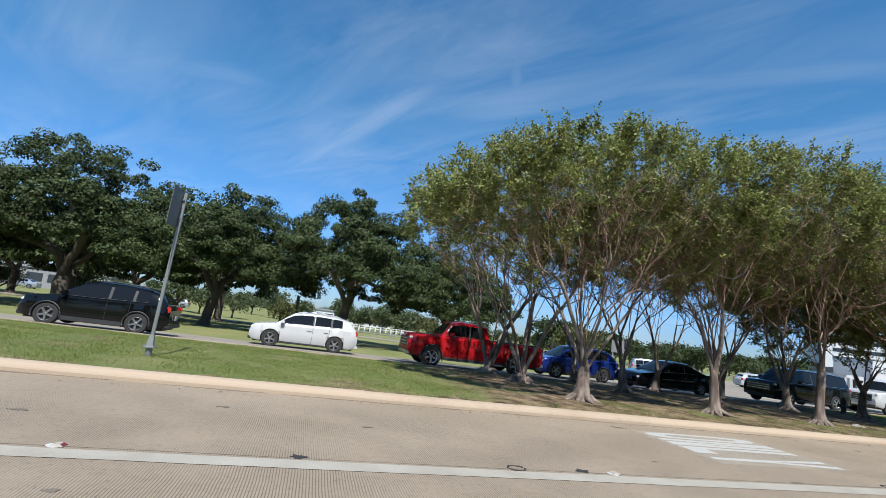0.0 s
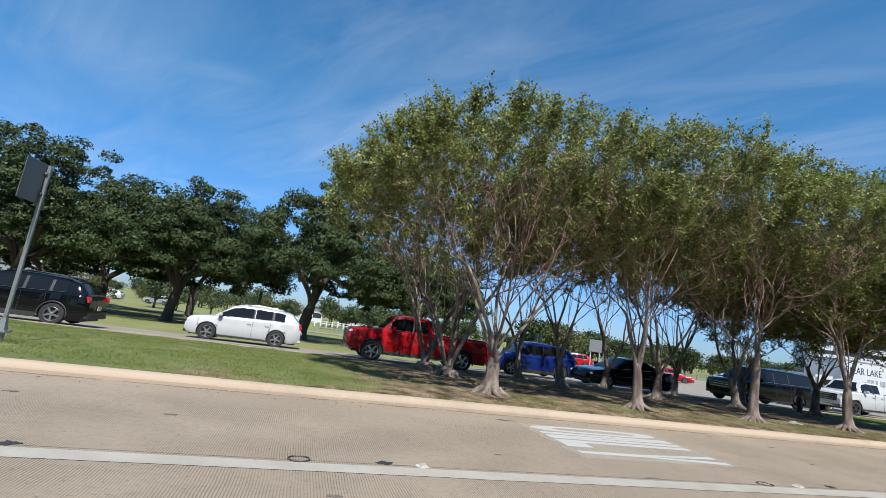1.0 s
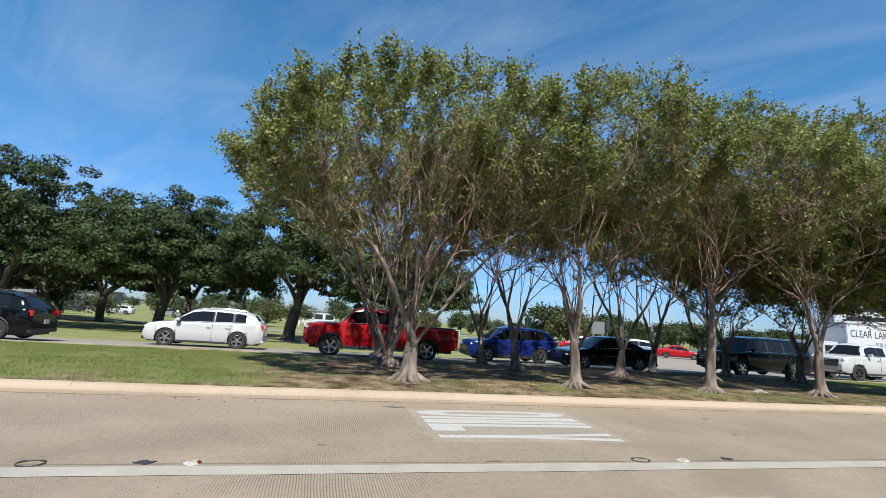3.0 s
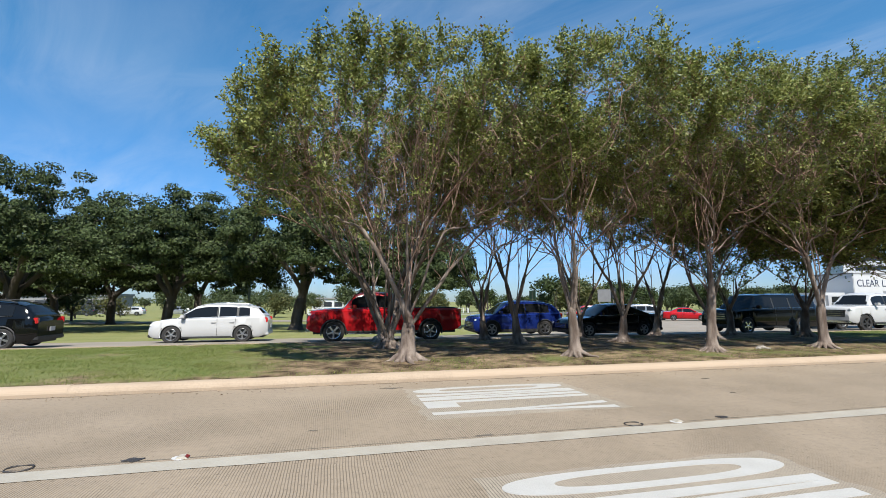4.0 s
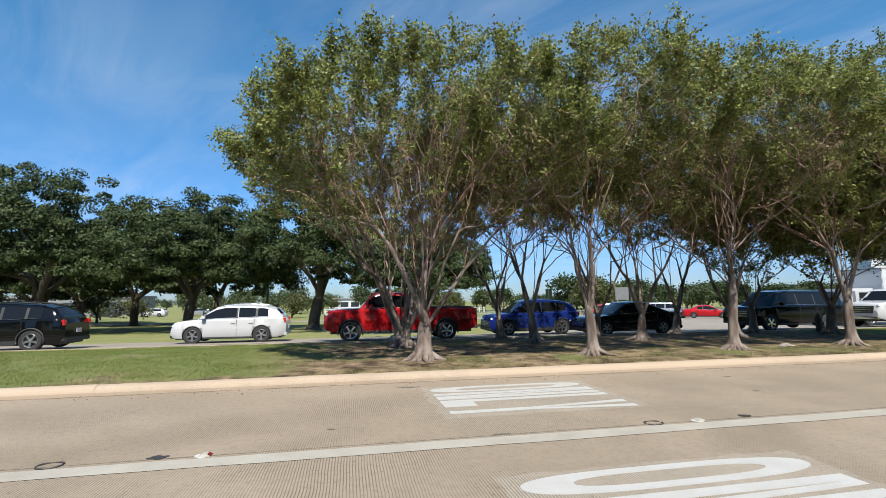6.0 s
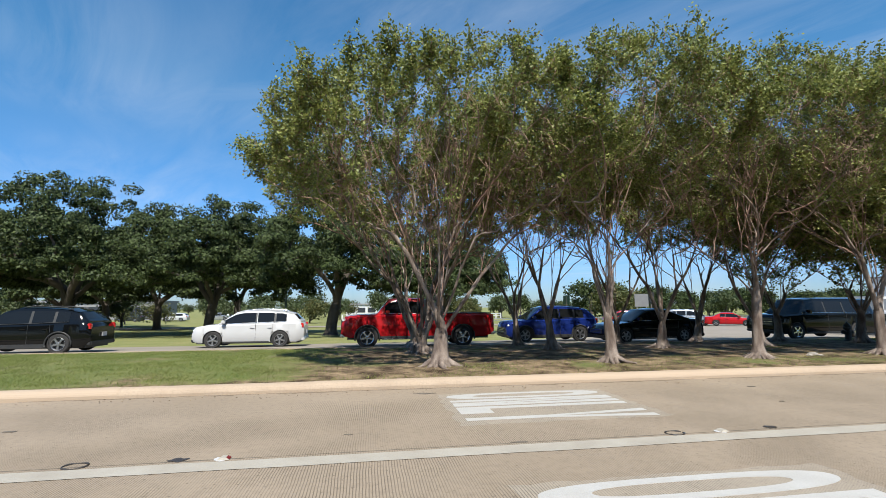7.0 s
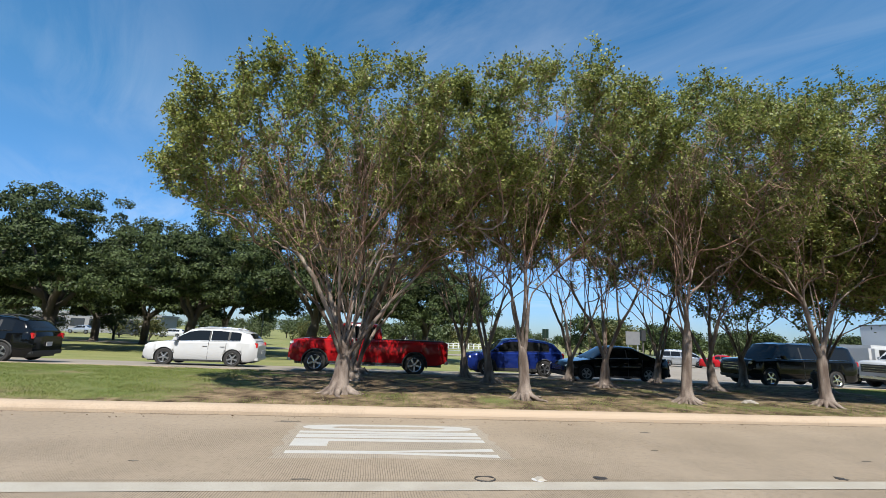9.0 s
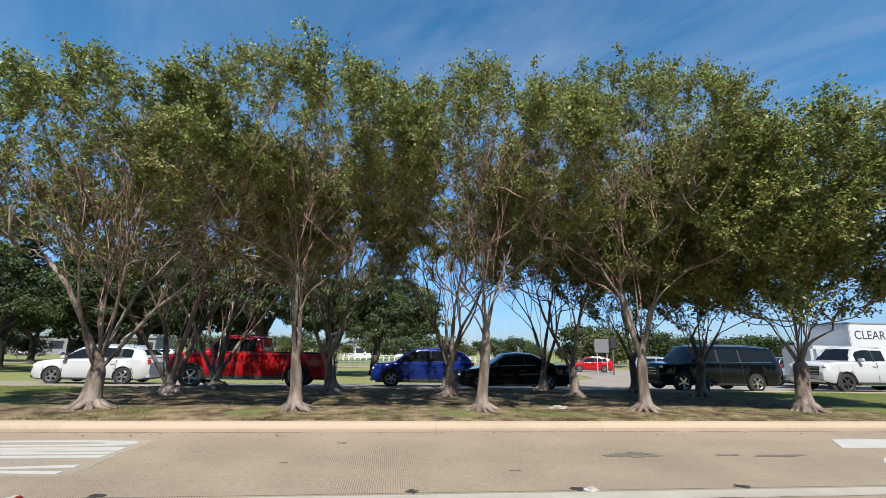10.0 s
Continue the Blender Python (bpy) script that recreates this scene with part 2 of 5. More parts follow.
MAT_SIGN_BACK = material("aluminium_sign_back", (0.185, 0.185, 0.188), 0.5, 0.35, second=(0.234, 0.234, 0.234), scale=3)
MAT_CHROME = material("chrome", (0.75, 0.76, 0.78), 0.18, 1.0)
MAT_ALLOY = material("wheel_alloy", (0.365, 0.372, 0.388), 0.3, 0.85)
MAT_TYRE = material("tyre_rubber", (0.018, 0.018, 0.019), 0.85, second=(0.035, 0.033, 0.03), scale=8, bump=0.2)
MAT_TRIM = material("black_plastic", (0.02, 0.021, 0.022), 0.55, second=(0.035, 0.035, 0.035), scale=6)
MAT_GLASS = material("tinted_car_glass", (0.008, 0.009, 0.010), 0.05, spec=0.3)
MAT_LAMP = material("headlamp_lens", (0.62, 0.65, 0.68), 0.1, coat=0.8)
MAT_RED_LAMP = material("tail_lamp_lens", (0.42, 0.012, 0.015), 0.12, coat=0.8)
MAT_PLATE = material("plate_white", (0.456, 0.456, 0.456), 0.5)
MAT_IRON = material("old_iron_paint", (0.034, 0.030, 0.028), 0.6, second=(0.076, 0.057, 0.038), scale=9, bump=0.4)
MAT_WHITE_WALL = material("white_panel", (0.547, 0.555, 0.562), 0.5, second=(0.479, 0.486, 0.494), scale=0.8)
MAT_GREY_WALL = material("grey_wall", (0.222, 0.222, 0.228), 0.8, second=(0.178, 0.185, 0.191), scale=0.4)
MAT_DARK_WINDOW = material("dark_window", (0.03, 0.035, 0.045), 0.1, spec=0.6)
MAT_BLUE_TEXT = material("navy_lettering", (0.02, 0.03, 0.07), 0.5)
MAT_GREY_TEXT = material("grey_lettering", (0.25, 0.26, 0.28), 0.5)
MAT_GREEN_SIGN = material("dark_green_sign", (0.015, 0.038, 0.027), 0.5)
MAT_RED_FACE = material("red_reflector", (0.16, 0.016, 0.014), 0.3)


def car_paint(name, color, metal=0.0, rough=0.16):
    return material(name, color, rough, metal, second=tuple(c * 0.93 for c in color), scale=1.5, coat=0.12, spec=0.32)


PAINT_WHITE = car_paint("white_car_paint", (0.456, 0.464, 0.471))
PAINT_SILVER = car_paint("silver_car_paint", (0.395, 0.418, 0.441), 0.55)
PAINT_BLACK = car_paint("black_car_paint", (0.004, 0.0045, 0.005), 0.0, 0.08)
PAINT_RED = car_paint("red_car_paint", (0.350, 0.009, 0.012))
PAINT_BLUE = car_paint("blue_car_paint", (0.011, 0.027, 0.167), 0.3)
PAINT_GREY = car_paint("grey_car_paint", (0.065, 0.072, 0.080), 0.5)


# ground: grass and soil mixed by noise, drier and barer under the row of trees and along the kerb
def ground_material(name, dry_from=None, green=(0.095, 0.125, 0.036), straw=(0.170, 0.165, 0.070)):
    m = material(name, green, 0.95, second=straw, scale=0.45, fine=0.5, blotch=0.9, spec=0.15, bump=0.6, bump_scale=30)
    if dry_from is not None:
        nt = m.node_tree
        b = nt.nodes["Principled BSDF"]
        g = nt.nodes.new("ShaderNodeTexCoord")
        sx = nt.nodes.new("ShaderNodeSeparateXYZ")
        nt.links.new(g.outputs["Object"], sx.inputs[0])
        n = nt.nodes.new("ShaderNodeTexNoise"); n.inputs["Scale"].default_value, n.inputs["Detail"].default_value = 0.75, 7
        nt.links.new(g.outputs["Object"], n.inputs["Vector"])
        a = nt.nodes.new("ShaderNodeMapRange"); a.inputs[1].default_value, a.inputs[2].default_value, a.inputs[3].default_value, a.inputs[4].default_value = dry_from - 2.0, dry_from + 1.5, -0.12, 0.16
        nt.links.new(sx.outputs[0], a.inputs[0])
        e = nt.nodes.new("ShaderNodeMapRange"); e.inputs[1].default_value, e.inputs[2].default_value, e.inputs[3].default_value = 18.0, 16.5, -0.35
        e.inputs[4].default_value = 0.0
        nt.links.new(sx.outputs[0], e.inputs[0])
        k = nt.nodes.new("ShaderNodeMapRange"); k.inputs[1].default_value, k.inputs[2].default_value, k.inputs[3].default_value, k.inputs[4].default_value = 3.75, 4.15, 0.2, 0.0
        nt.links.new(sx.outputs[1], k.inputs[0])
        s = n.outputs[0]
        for term in (a, e, k):
            p = nt.nodes.new("ShaderNodeMath")
            nt.links.new(s, p.inputs[0]); nt.links.new(term.outputs[0], p.inputs[1]); s = p.outputs[0]
        r = nt.nodes.new("ShaderNodeMapRange"); r.inputs[1].default_value, r.inputs[2].default_value = 0.46, 0.60
        nt.links.new(s, r.inputs[0])
        old = b.inputs["Base Color"].links[0].from_socket
        fine = nt.nodes.new("ShaderNodeTexNoise"); fine.inputs["Scale"].default_value, fine.inputs["Detail"].default_value = 3.2, 10
        nt.links.new(g.outputs["Object"], fine.inputs["Vector"])
        soil = nt.nodes.new("ShaderNodeMix"); soil.data_type = "RGBA"
        soil.inputs[6].default_value, soil.inputs[7].default_value = (0.045, 0.030, 0.018, 1), (0.33, 0.245, 0.155, 1)
        grit = nt.nodes.new("ShaderNodeMapRange"); grit.inputs[1].default_value, grit.inputs[2].default_value = 0.37, 0.78
        nt.links.new(fine.outputs[0], grit.inputs[0]); nt.links.new(grit.outputs[0], soil.inputs[0])
        x = nt.nodes.new("ShaderNodeMix"); x.data_type = "RGBA"
        nt.links.new(old, x.inputs[6]); nt.links.new(soil.outputs[2], x.inputs[7]); nt.links.new(r.outputs[0], x.inputs[0])
        nt.links.new(x.outputs[2], b.inputs["Base Color"])
    return m


MAT_LAWN = ground_material("far_lawn", None, (0.155, 0.176, 0.062), (0.225, 0.214, 0.092))
MAT_MEDIAN = ground_material("median_lawn", -2.7)


# ---- mesh helpers ----
def mesh_from(name, verts, faces, smooth=False):
    me = bpy.data.meshes.new(name)
    me.from_pydata([tuple(v) for v in verts], [], [tuple(f) for f in faces])
    if smooth:
        me.shade_smooth()
    return me


def mesh_leaves(name, verts, count, corners=4):
    """count separate leaves with so many corners each; verts has their rows one after another."""
    me = bpy.data.meshes.new(name)
    me.vertices.add(count * corners)
    me.vertices.foreach_set("co", np.ascontiguousarray(verts, dtype=np.float32).ravel())
    me.loops.add(count * corners)
    me.loops.foreach_set("vertex_index", np.arange(count * corners, dtype=np.int32))
    me.polygons.add(count)
    me.polygons.foreach_set("loop_start", np.arange(0, count * corners, corners, dtype=np.int32))
    me.update()
    me.validate()
    return me


def part(name, geo, mat, parent=None, label="", m=None, smooth=False):
    """Links a bmesh or a mesh as one object, under a thing where parent is given."""
    if isinstance(geo, bmesh.types.BMesh):
        me = bpy.data.meshes.new(name)
        bmesh.ops.recalc_face_normals(geo, faces=geo.faces)
        geo.to_mesh(me)
        geo.free()
    else:
        me = geo
    if smooth:
        me.shade_smooth()
    if mat and not me.materials:
        me.materials.append(mat)
    ob = new(name, me)
    if parent:
        ob.parent = parent
    if m is not None:
        ob.matrix_basis = m
    return tagged(ob, label) if label else ob


def thing(name, label, category, m=None, group="", kind=""):
    ob = new(name)
    ob.empty_display_size = 0.2
    if m is not None:
        ob.matrix_basis = m
    return tagged(ob, label, category, group, kind)


def box(bm, x0, x1, y0, y1, z0, z1, bevel=0.0, m=None):
    r = bmesh.ops.create_cube(bm, size=1.0, matrix=Matrix.LocRotScale(((x0 + x1) / 2, (y0 + y1) / 2, (z0 + z1) / 2), None, (x1 - x0, y1 - y0, z1 - z0)))
    if bevel:
        edges = list({e for v in r["verts"] for e in v.link_edges})
        bmesh.ops.bevel(bm, geom=edges, offset=bevel, segments=2, affect="EDGES")
    if m is not None:
        bmesh.ops.transform(bm, matrix=m, verts=r["verts"])
    return bm


def boxed(x0, x1, y0, y1, z0, z1, bevel=0.0):
    return box(bmesh.new(), x0, x1, y0, y1, z0, z1, bevel)


def lathe(profile, n=20, axis="Z", caps=True):
    """A turned shape: profile rows of (radius, height)."""
    verts, faces = [], []
    for r, h in profile:
        for i in range(n):
            a = 2 * math.pi * i / n
            c, s = r * math.cos(a), r * math.sin(a)
            verts.append((c, s, h) if axis == "Z" else (c, h, s))
    for j in range(len(profile) - 1):
        for i in range(n):
            k = (i + 1) % n
            faces.append((j * n + i, j * n + k, (j + 1) * n + k, (j + 1) * n + i))
    bm = bmesh.new()
    vs = [bm.verts.new(v) for v in verts]
    for f in faces:
        bm.faces.new([vs[i] for i in f])
    for row in (0, len(profile) - 1):
        if caps and profile[row][0] > 1e-4:
            bm.faces.new([vs[row * n + i] for i in range(n)])
    bmesh.ops.remove_doubles(bm, verts=bm.verts, dist=1e-4)
    return bm


def tube_rows(path, radii, sides, verts, faces):
    """Adds a tapering tube along path to the lists verts and faces."""
    path = [Vector(p) for p in path]
    base = len(verts)
    up = Vector((0.31, 0.17, 0.93)).normalized()
    for i, p in enumerate(path):
        d = (path[min(i + 1, len(path) - 1)] - path[max(i - 1, 0)]).normalized()
        a = d.cross(up)
        if a.length < 0.2:
            a = d.cross(Vector((1, 0, 0)))
        a.normalize()
        b = d.cross(a)
        for s in range(sides):
            t = 2 * math.pi * s / sides
            verts.append(p + radii[i] * (math.cos(t) * a + math.sin(t) * b))
    for i in range(len(path) - 1):
        for s in range(sides):
            k = (s + 1) % sides
            faces.append((base + i * sides + s, base + i * sides + k, base + (i + 1) * sides + k, base + (i + 1) * sides + s))


def tube(path, radius, sides=8):
    verts, faces = [], []
    tube_rows(path, [radius] * len(path), sides, verts, faces)
    n = len(path)
    faces.append(tuple(range(sides)))
    faces.append(tuple(range((n - 1) * sides, n * sides)))
    return mesh_from("tube", verts, faces, True)


# ---- ground and roads ----
PROFILE = ((-60, -0.03), (3.5, -0.03), (12.4, -0.10), (19.5, -0.42), (33, -0.70), (60, -1.02), (120, -1.2), (900, -1.6))


def ground_z(y):
    return float(np.interp(y, [p[0] for p in PROFILE], [p[1] for p in PROFILE]))


def sheet(name, rows, xs_of, lift, mat, label):
    """A strip of ground: one row of points per y, from the left to the right limit that xs_of gives."""
    n = 24
    verts, faces = [], []
    for y in rows:
        x0, x1 = xs_of(y)
        for i in range(n + 1):
            verts.append((x0 + (x1 - x0) * i / n, y, ground_z(y) + lift))
    for j in range(len(rows) - 1):
        for i in range(n):
            a = j * (n + 1) + i
            faces.append((a, a + 1, a + n + 2, a + n + 1))
    ob = part(name, mesh_from(name, verts, faces), mat)
    return tagged(ob, label, name.replace("_", " "), kind="structure")


sheet("ground", [-300, -60, 3.5, 8, 12.4, 15, 19, 22, 26, 30, 33, 40, 50, 60, 80, 100, 120, 200, 400, 1500], lambda y: (-1500, 1500), 0.0, MAT_LAWN, "mown green lawn reaching far to the horizon")
sheet("road", [-9.5, -4, 0, 3.66], lambda y: (-70, 70), 0.03, MAT_ROAD, "tan grooved concrete road with a white edge line")
sheet("far_road", list(np.arange(12.55, 19.51, 0.695)), lambda y: (-160, 200), 0.03, MAT_FAR_ROAD, "pale concrete carriageway beyond the planted median")
APRON = ((19.5, 4), (20.3, 8), (21.5, 13), (23, 15.5), (26, 18.5), (30, 21.3), (35, 23), (40, 22.6), (45, 20.5), (50, 16), (52, 12))
sheet("road_apron", ([19.5] + list(np.arange(20.0, 52.01, 1.0))), lambda y: (float(np.interp(y, [a[0] for a in APRON], [a[1] for a in APRON])), 200), 0.034, MAT_FAR_ROAD, "wide pale concrete junction with waiting cars")
sheet("back_road", list(np.arange(52, 58.1, 1.0)), lambda y: (-160, 200), 0.034, MAT_FAR_ROAD, "pale road crossing behind the grass")

# ---- median with its kerbs ----
def median_z(x, y):
    base = float(np.interp(y, (3.7, 3.9, 5.2, 8.7, 11.7, 12.5), (0.135, 0.15, 0.17, 0.12, 0.02, -0.06)))
    edge = min(1.0, max(0.0, (y - 3.75) / 0.5), max(0.0, (12.4 - y) / 0.5))
    return base + edge * 0.035 * noise.noise(Vector((x * 0.55, y * 0.55, 3.0))) + edge * 0.012 * noise.noise(Vector((x * 2.3, y * 2.3, 7.0)))


MX = np.concatenate([np.arange(-70, -18, 2.0), np.arange(-18, 24, 0.4), np.arange(24, 60.1, 2.0)])
MY = np.concatenate([np.arange(3.68, 12.3, 0.35), [12.5]])
verts = [(x, y, median_z(x, y)) for y in MY for x in MX]
nx = len(MX)
faces = [(j * nx + i, j * nx + i + 1, (j + 1) * nx + i + 1, (j + 1) * nx + i) for j in range(len(MY) - 1) for i in range(nx - 1)]
tagged(part("median", mesh_from("median", verts, faces, True), MAT_MEDIAN), "grassed median, bare and brown beneath the trees", "median", kind="structure")


def kerb_segment(length, top, foot):
    """A cast kerb with a rounded nose and a short gutter lip; it runs along x."""
    rise = top - foot
    sect = [(0.0, foot - 0.03), (0.0, foot + 0.34 * rise), (0.010, foot + 0.50 * rise), (0.030, foot + 0.70 * rise), (0.062, foot + 0.88 * rise), (0.105, foot + 0.98 * rise), (0.19, top + 0.002), (0.20, top - 0.06), (0.20, foot - 0.03)]
    n = len(sect)
    v = [(x, a, b) for x in (0.0, length) for a, b in sect]
    f = [(i, i + 1, n + i + 1, n + i) for i in range(n - 1)] + [tuple(range(n)), tuple(range(2 * n - 1, n - 1, -1))]
    return mesh_from("kerb_stone", v, f)


kerb_near = thing("kerb", "peach-tan concrete kerb with stained joints along the road", "kerb", kind="structure")
kerb_mesh = kerb_segment(3.0485, 0.15, 0.0)
kerb_mesh.materials.append(MAT_KERB)
for i in range(-22, 20):
    part("kerb_stone", kerb_mesh, None, kerb_near, m=pose(i * 3.05 + 0.6, 3.555, random.uniform(-0.003, 0.003), 0, 0, random.uniform(-0.04, 0.04)))
kerb_far = thing("kerb", "pale concrete kerb on the shaded side of the median", "kerb", kind="structure")
far_mesh = kerb_segment(3.04, 0.0, -0.10)
far_mesh.materials.append(MAT_KERB)
for i in range(-22, 20):
    part("kerb_stone", far_mesh, None, kerb_far, m=pose(i * 3.05 + 3.6, 12.62, 0, 0, 0, 180))


# ---- road markings ----
def flat_mesh(outlines, z=0.0):
    """Flat painted shapes, 4 mm high, each an outline of (x, y)."""
    bm = bmesh.new()
    for pts in outlines:
        vs = [bm.verts.new((x, y, z)) for x, y in pts]
        f = bm.faces.new(vs)
        r = bmesh.ops.extrude_face_region(bm, geom=[f])
        bmesh.ops.translate(bm, verts=[v for v in r["geom"] if isinstance(v, bmesh.types.BMVert)], vec=(0, 0, 0.004))
    return bm


def stadium(x0, x1, y0, y1, n=14):
    """A long rounded ring's outline: an ellipse with stretched straight sides."""
    pts = []
    cx, cy, a, b = (x0 + x1) / 2, (y0 + y1) / 2, (x1 - x0) / 2, (y1 - y0) / 2
    for i in range(4 * n):
        t = 2 * math.pi * i / (4 * n)
        c, s = math.cos(t), math.sin(t)
        pts.append((cx + a * math.copysign(abs(c) ** 0.62, c), cy + b * math.copysign(abs(s) ** 0.85, s)))
    return pts


def word_only(x, y, length, width):
    """The lane word ONLY, read by a driver who goes towards +x; y is its left side."""
    w = width / 4.54
    o = thing("lane_word", "white painted lane word ONLY, slightly worn", "road marking", kind="structure")
    s = 0.105
    outer, inner = stadium(0, length, 0, w), stadium(length * 0.165, length * 0.835, s, w - s)
    bm = bmesh.new()
    n = len(outer)
    rows = [[bm.verts.new((a, b, z)) for a, b in ring] for ring, z in ((outer, 0.0), (outer, 0.004), (inner, 0.004), (inner, 0.0))]
    for r0, r1 in zip(rows, rows[1:]):
        for i in range(n):
            bm.faces.new((r0[i], r0[(i + 1) % n], r1[(i + 1) % n], r1[i]))
    part("letter_o", bm, MAT_WORD, o, m=pose(x, y - w, 0.001))
    t, L = 0.128, length
    part("letter_n", flat_mesh([[(0, w - t), (L, w - t), (L, w), (0, w)], [(0, 0), (L, 0), (L, t), (0, t)], [(0, t), (0, t + 0.085), (L, w - t), (L, w - t - 0.085)]]), MAT_WORD, o, m=pose(x, y - 2.18 * w, 0.001))
    part("letter_l", flat_mesh([[(0, w - t), (L, w - t), (L, w), (0, w)], [(0, 0.02), (0.46, 0.02), (0.46, w - t), (0, w - t)]]), MAT_WORD, o, m=pose(x, y - 3.36 * w, 0.001))
    h = L * 0.45
    part("letter_y", flat_mesh([[(0, w / 2 - t / 2), (h, w / 2 - t / 2), (h, w / 2 + t / 2), (0, w / 2 + t / 2)], [(h, w / 2), (L, w - t), (L, w), (h, w / 2 + t / 2)], [(h, w / 2 - t / 2), (L, 0), (L, t), (h, w / 2)]]), MAT_WORD, o, m=pose(x, y - 4.54 * w, 0.001))
    return o


def paint_film(x0, x1, y0, y1, seed):
    """The pale worn patch on which a lane word was painted anew, with a frayed outline."""
    rng = random.Random(seed)
    ring = []
    for (ax, ay), (bx, by) in (((x0, y0), (x1, y0)), ((x1, y0), (x1, y1)), ((x1, y1), (x0, y1)), ((x0, y1), (x0, y0))):
        for i in range(16):
            u = i / 16
            ring.append((ax + (bx - ax) * u + rng.uniform(-0.05, 0.05), ay + (by - ay) * u + rng.uniform(-0.025, 0.025)))
    return tagged(part("paint_film", flat_mesh([ring], -0.0025), MAT_FILM), "pale scuffed film of old paint under the lane word", "road marking", kind="structure")


paint_film(-0.42, 2.42, 0.90, 2.92, 4)
paint_film(-0.40, 2.48, -3.10, -1.00, 6)
word_only(-0.30, 2.86, 2.58, 1.90)
word_only(-0.28, -1.07, 2.64, 1.96)
arrow = thing("lane_arrow", "white painted turn arrow on the lane", "road marking", kind="structure")
part("shaft", flat_mesh([[(12.6, 1.10), (16.2, 1.10), (16.2, 1.36), (12.9, 1.36)]], 0.001), MAT_WORD, arrow)
part("head", flat_mesh([[(13.50, 2.74), (12.95, 2.02), (14.3, 2.02), (15.3, 1.37), (16.1, 1.37), (15.2, 2.2), (14.7, 2.70)]], 0.001), MAT_WORD, arrow)
line = thing("lane_line", "wide white solid lane line, worn at its edges", "road marking", kind="structure")
x = -70.0
while x < 70:
    a = random.uniform(7.5, 9.5)
    bm = bmesh.new()
    k = 18
    top = [bm.verts.new((x + a * i / k, 0.03 + random.uniform(-0.008, 0.006), 0.005)) for i in range(k + 1)]
    low = [bm.verts.new((x + a * i / k, -0.225 + random.uniform(-0.010, 0.010), 0.005)) for i in range(k + 1)]
    for i in range(k):
        bm.faces.new((low[i], low[i + 1], top[i + 1], top[i]))
    part("painted_stretch", bm, MAT_PAINT, line)
    x += a - 0.002
seam = part("pavement_joint", flat_mesh([[(-70 + i * 0.35, 0.094 + 0.010 * noise.noise(Vector((i * 0.4, 0, 5)))) for i in range(401)] + [(70 - i * 0.35, 0.104 + 0.012 * noise.noise(Vector((i * 0.4, 0, 9)))) for i in range(401)]], -0.001), MAT_SEAM)
tagged(seam, "dark sealed joint beside the white line", "pavement joint", kind="structure")


def blot(x, y, length, width, mat, label, category, name="tar_spot"):
    """An uneven flat spot on the road."""
    n = 18
    ph = random.uniform(0, 9)
    pts = []
    for i in range(n):
        t = 2 * math.pi * i / n
        k = 0.95 + 0.75 * noise.noise(Vector((math.cos(t) * 1.9 + ph, math.sin(t) * 1.9, ph)))
        pts.append((x + length / 2 * k * math.cos(t), y + width / 2 * k * math.sin(t)))
    return tagged(part(name, flat_mesh([pts], 0.002), mat), label, category, "spots on the road")


def tar_ring(x, y):
    v, f = [], []
    pts = [(x + 0.105 * math.cos(t), y + 0.085 * math.sin(t) , 0.004) for t in np.linspace(0.4, 2 * math.pi + 0.1, 26)]
    tube_rows(pts, [0.008 + 0.003 * math.sin(i * 0.9) for i in range(26)], 6, v, f)
    return tagged(part("tar_ring", mesh_from("tar_ring", v, f, True), MAT_TAR), "black ring of old marker adhesive on the concrete", "adhesive ring", "adhesive rings along the line")


def road_marker(x, y):
    t = thing("road_marker", "raised white road marker with a red reflective face", "road marker", pose(x, y, 0.004), "raised markers along the line")
    bm = bmesh.new()
    lo = [bm.verts.new(p) for p in ((-0.055, -0.05, 0), (0.055, -0.05, 0), (0.055, 0.05, 0), (-0.055, 0.05, 0))]
    hi = [bm.verts.new(p) for p in ((-0.022, -0.038, 0.020), (0.022, -0.038, 0.020), (0.022, 0.038, 0.020), (-0.022, 0.038, 0.020))]
    bm.faces.new(hi); bm.faces.new(lo[::-1])
    for i in range(4):
        bm.faces.new((lo[i], lo[(i + 1) % 4], hi[(i + 1) % 4], hi[i]))
    part("housing", bm, MAT_PAINT, t)
    bm = bmesh.new()
    bm.faces.new([bm.verts.new(p) for p in ((0.0545, -0.04, 0.0035), (0.0545, 0.04, 0.0035), (0.0265, 0.034, 0.0197), (0.0265, -0.034, 0.0197))])
    part("reflector", bm, MAT_RED_FACE, t, "red reflective face")
    pts = [(0.075 * math.cos(a) - 0.02, 0.06 * math.sin(a) * (1 + 0.2 * math.sin(3 * a))) for a in np.linspace(0, 2 * math.pi, 16, endpoint=False)]
    part("adhesive_pad", flat_mesh([pts], -0.003), MAT_PLATE, t, "pale adhesive pad")
    return t


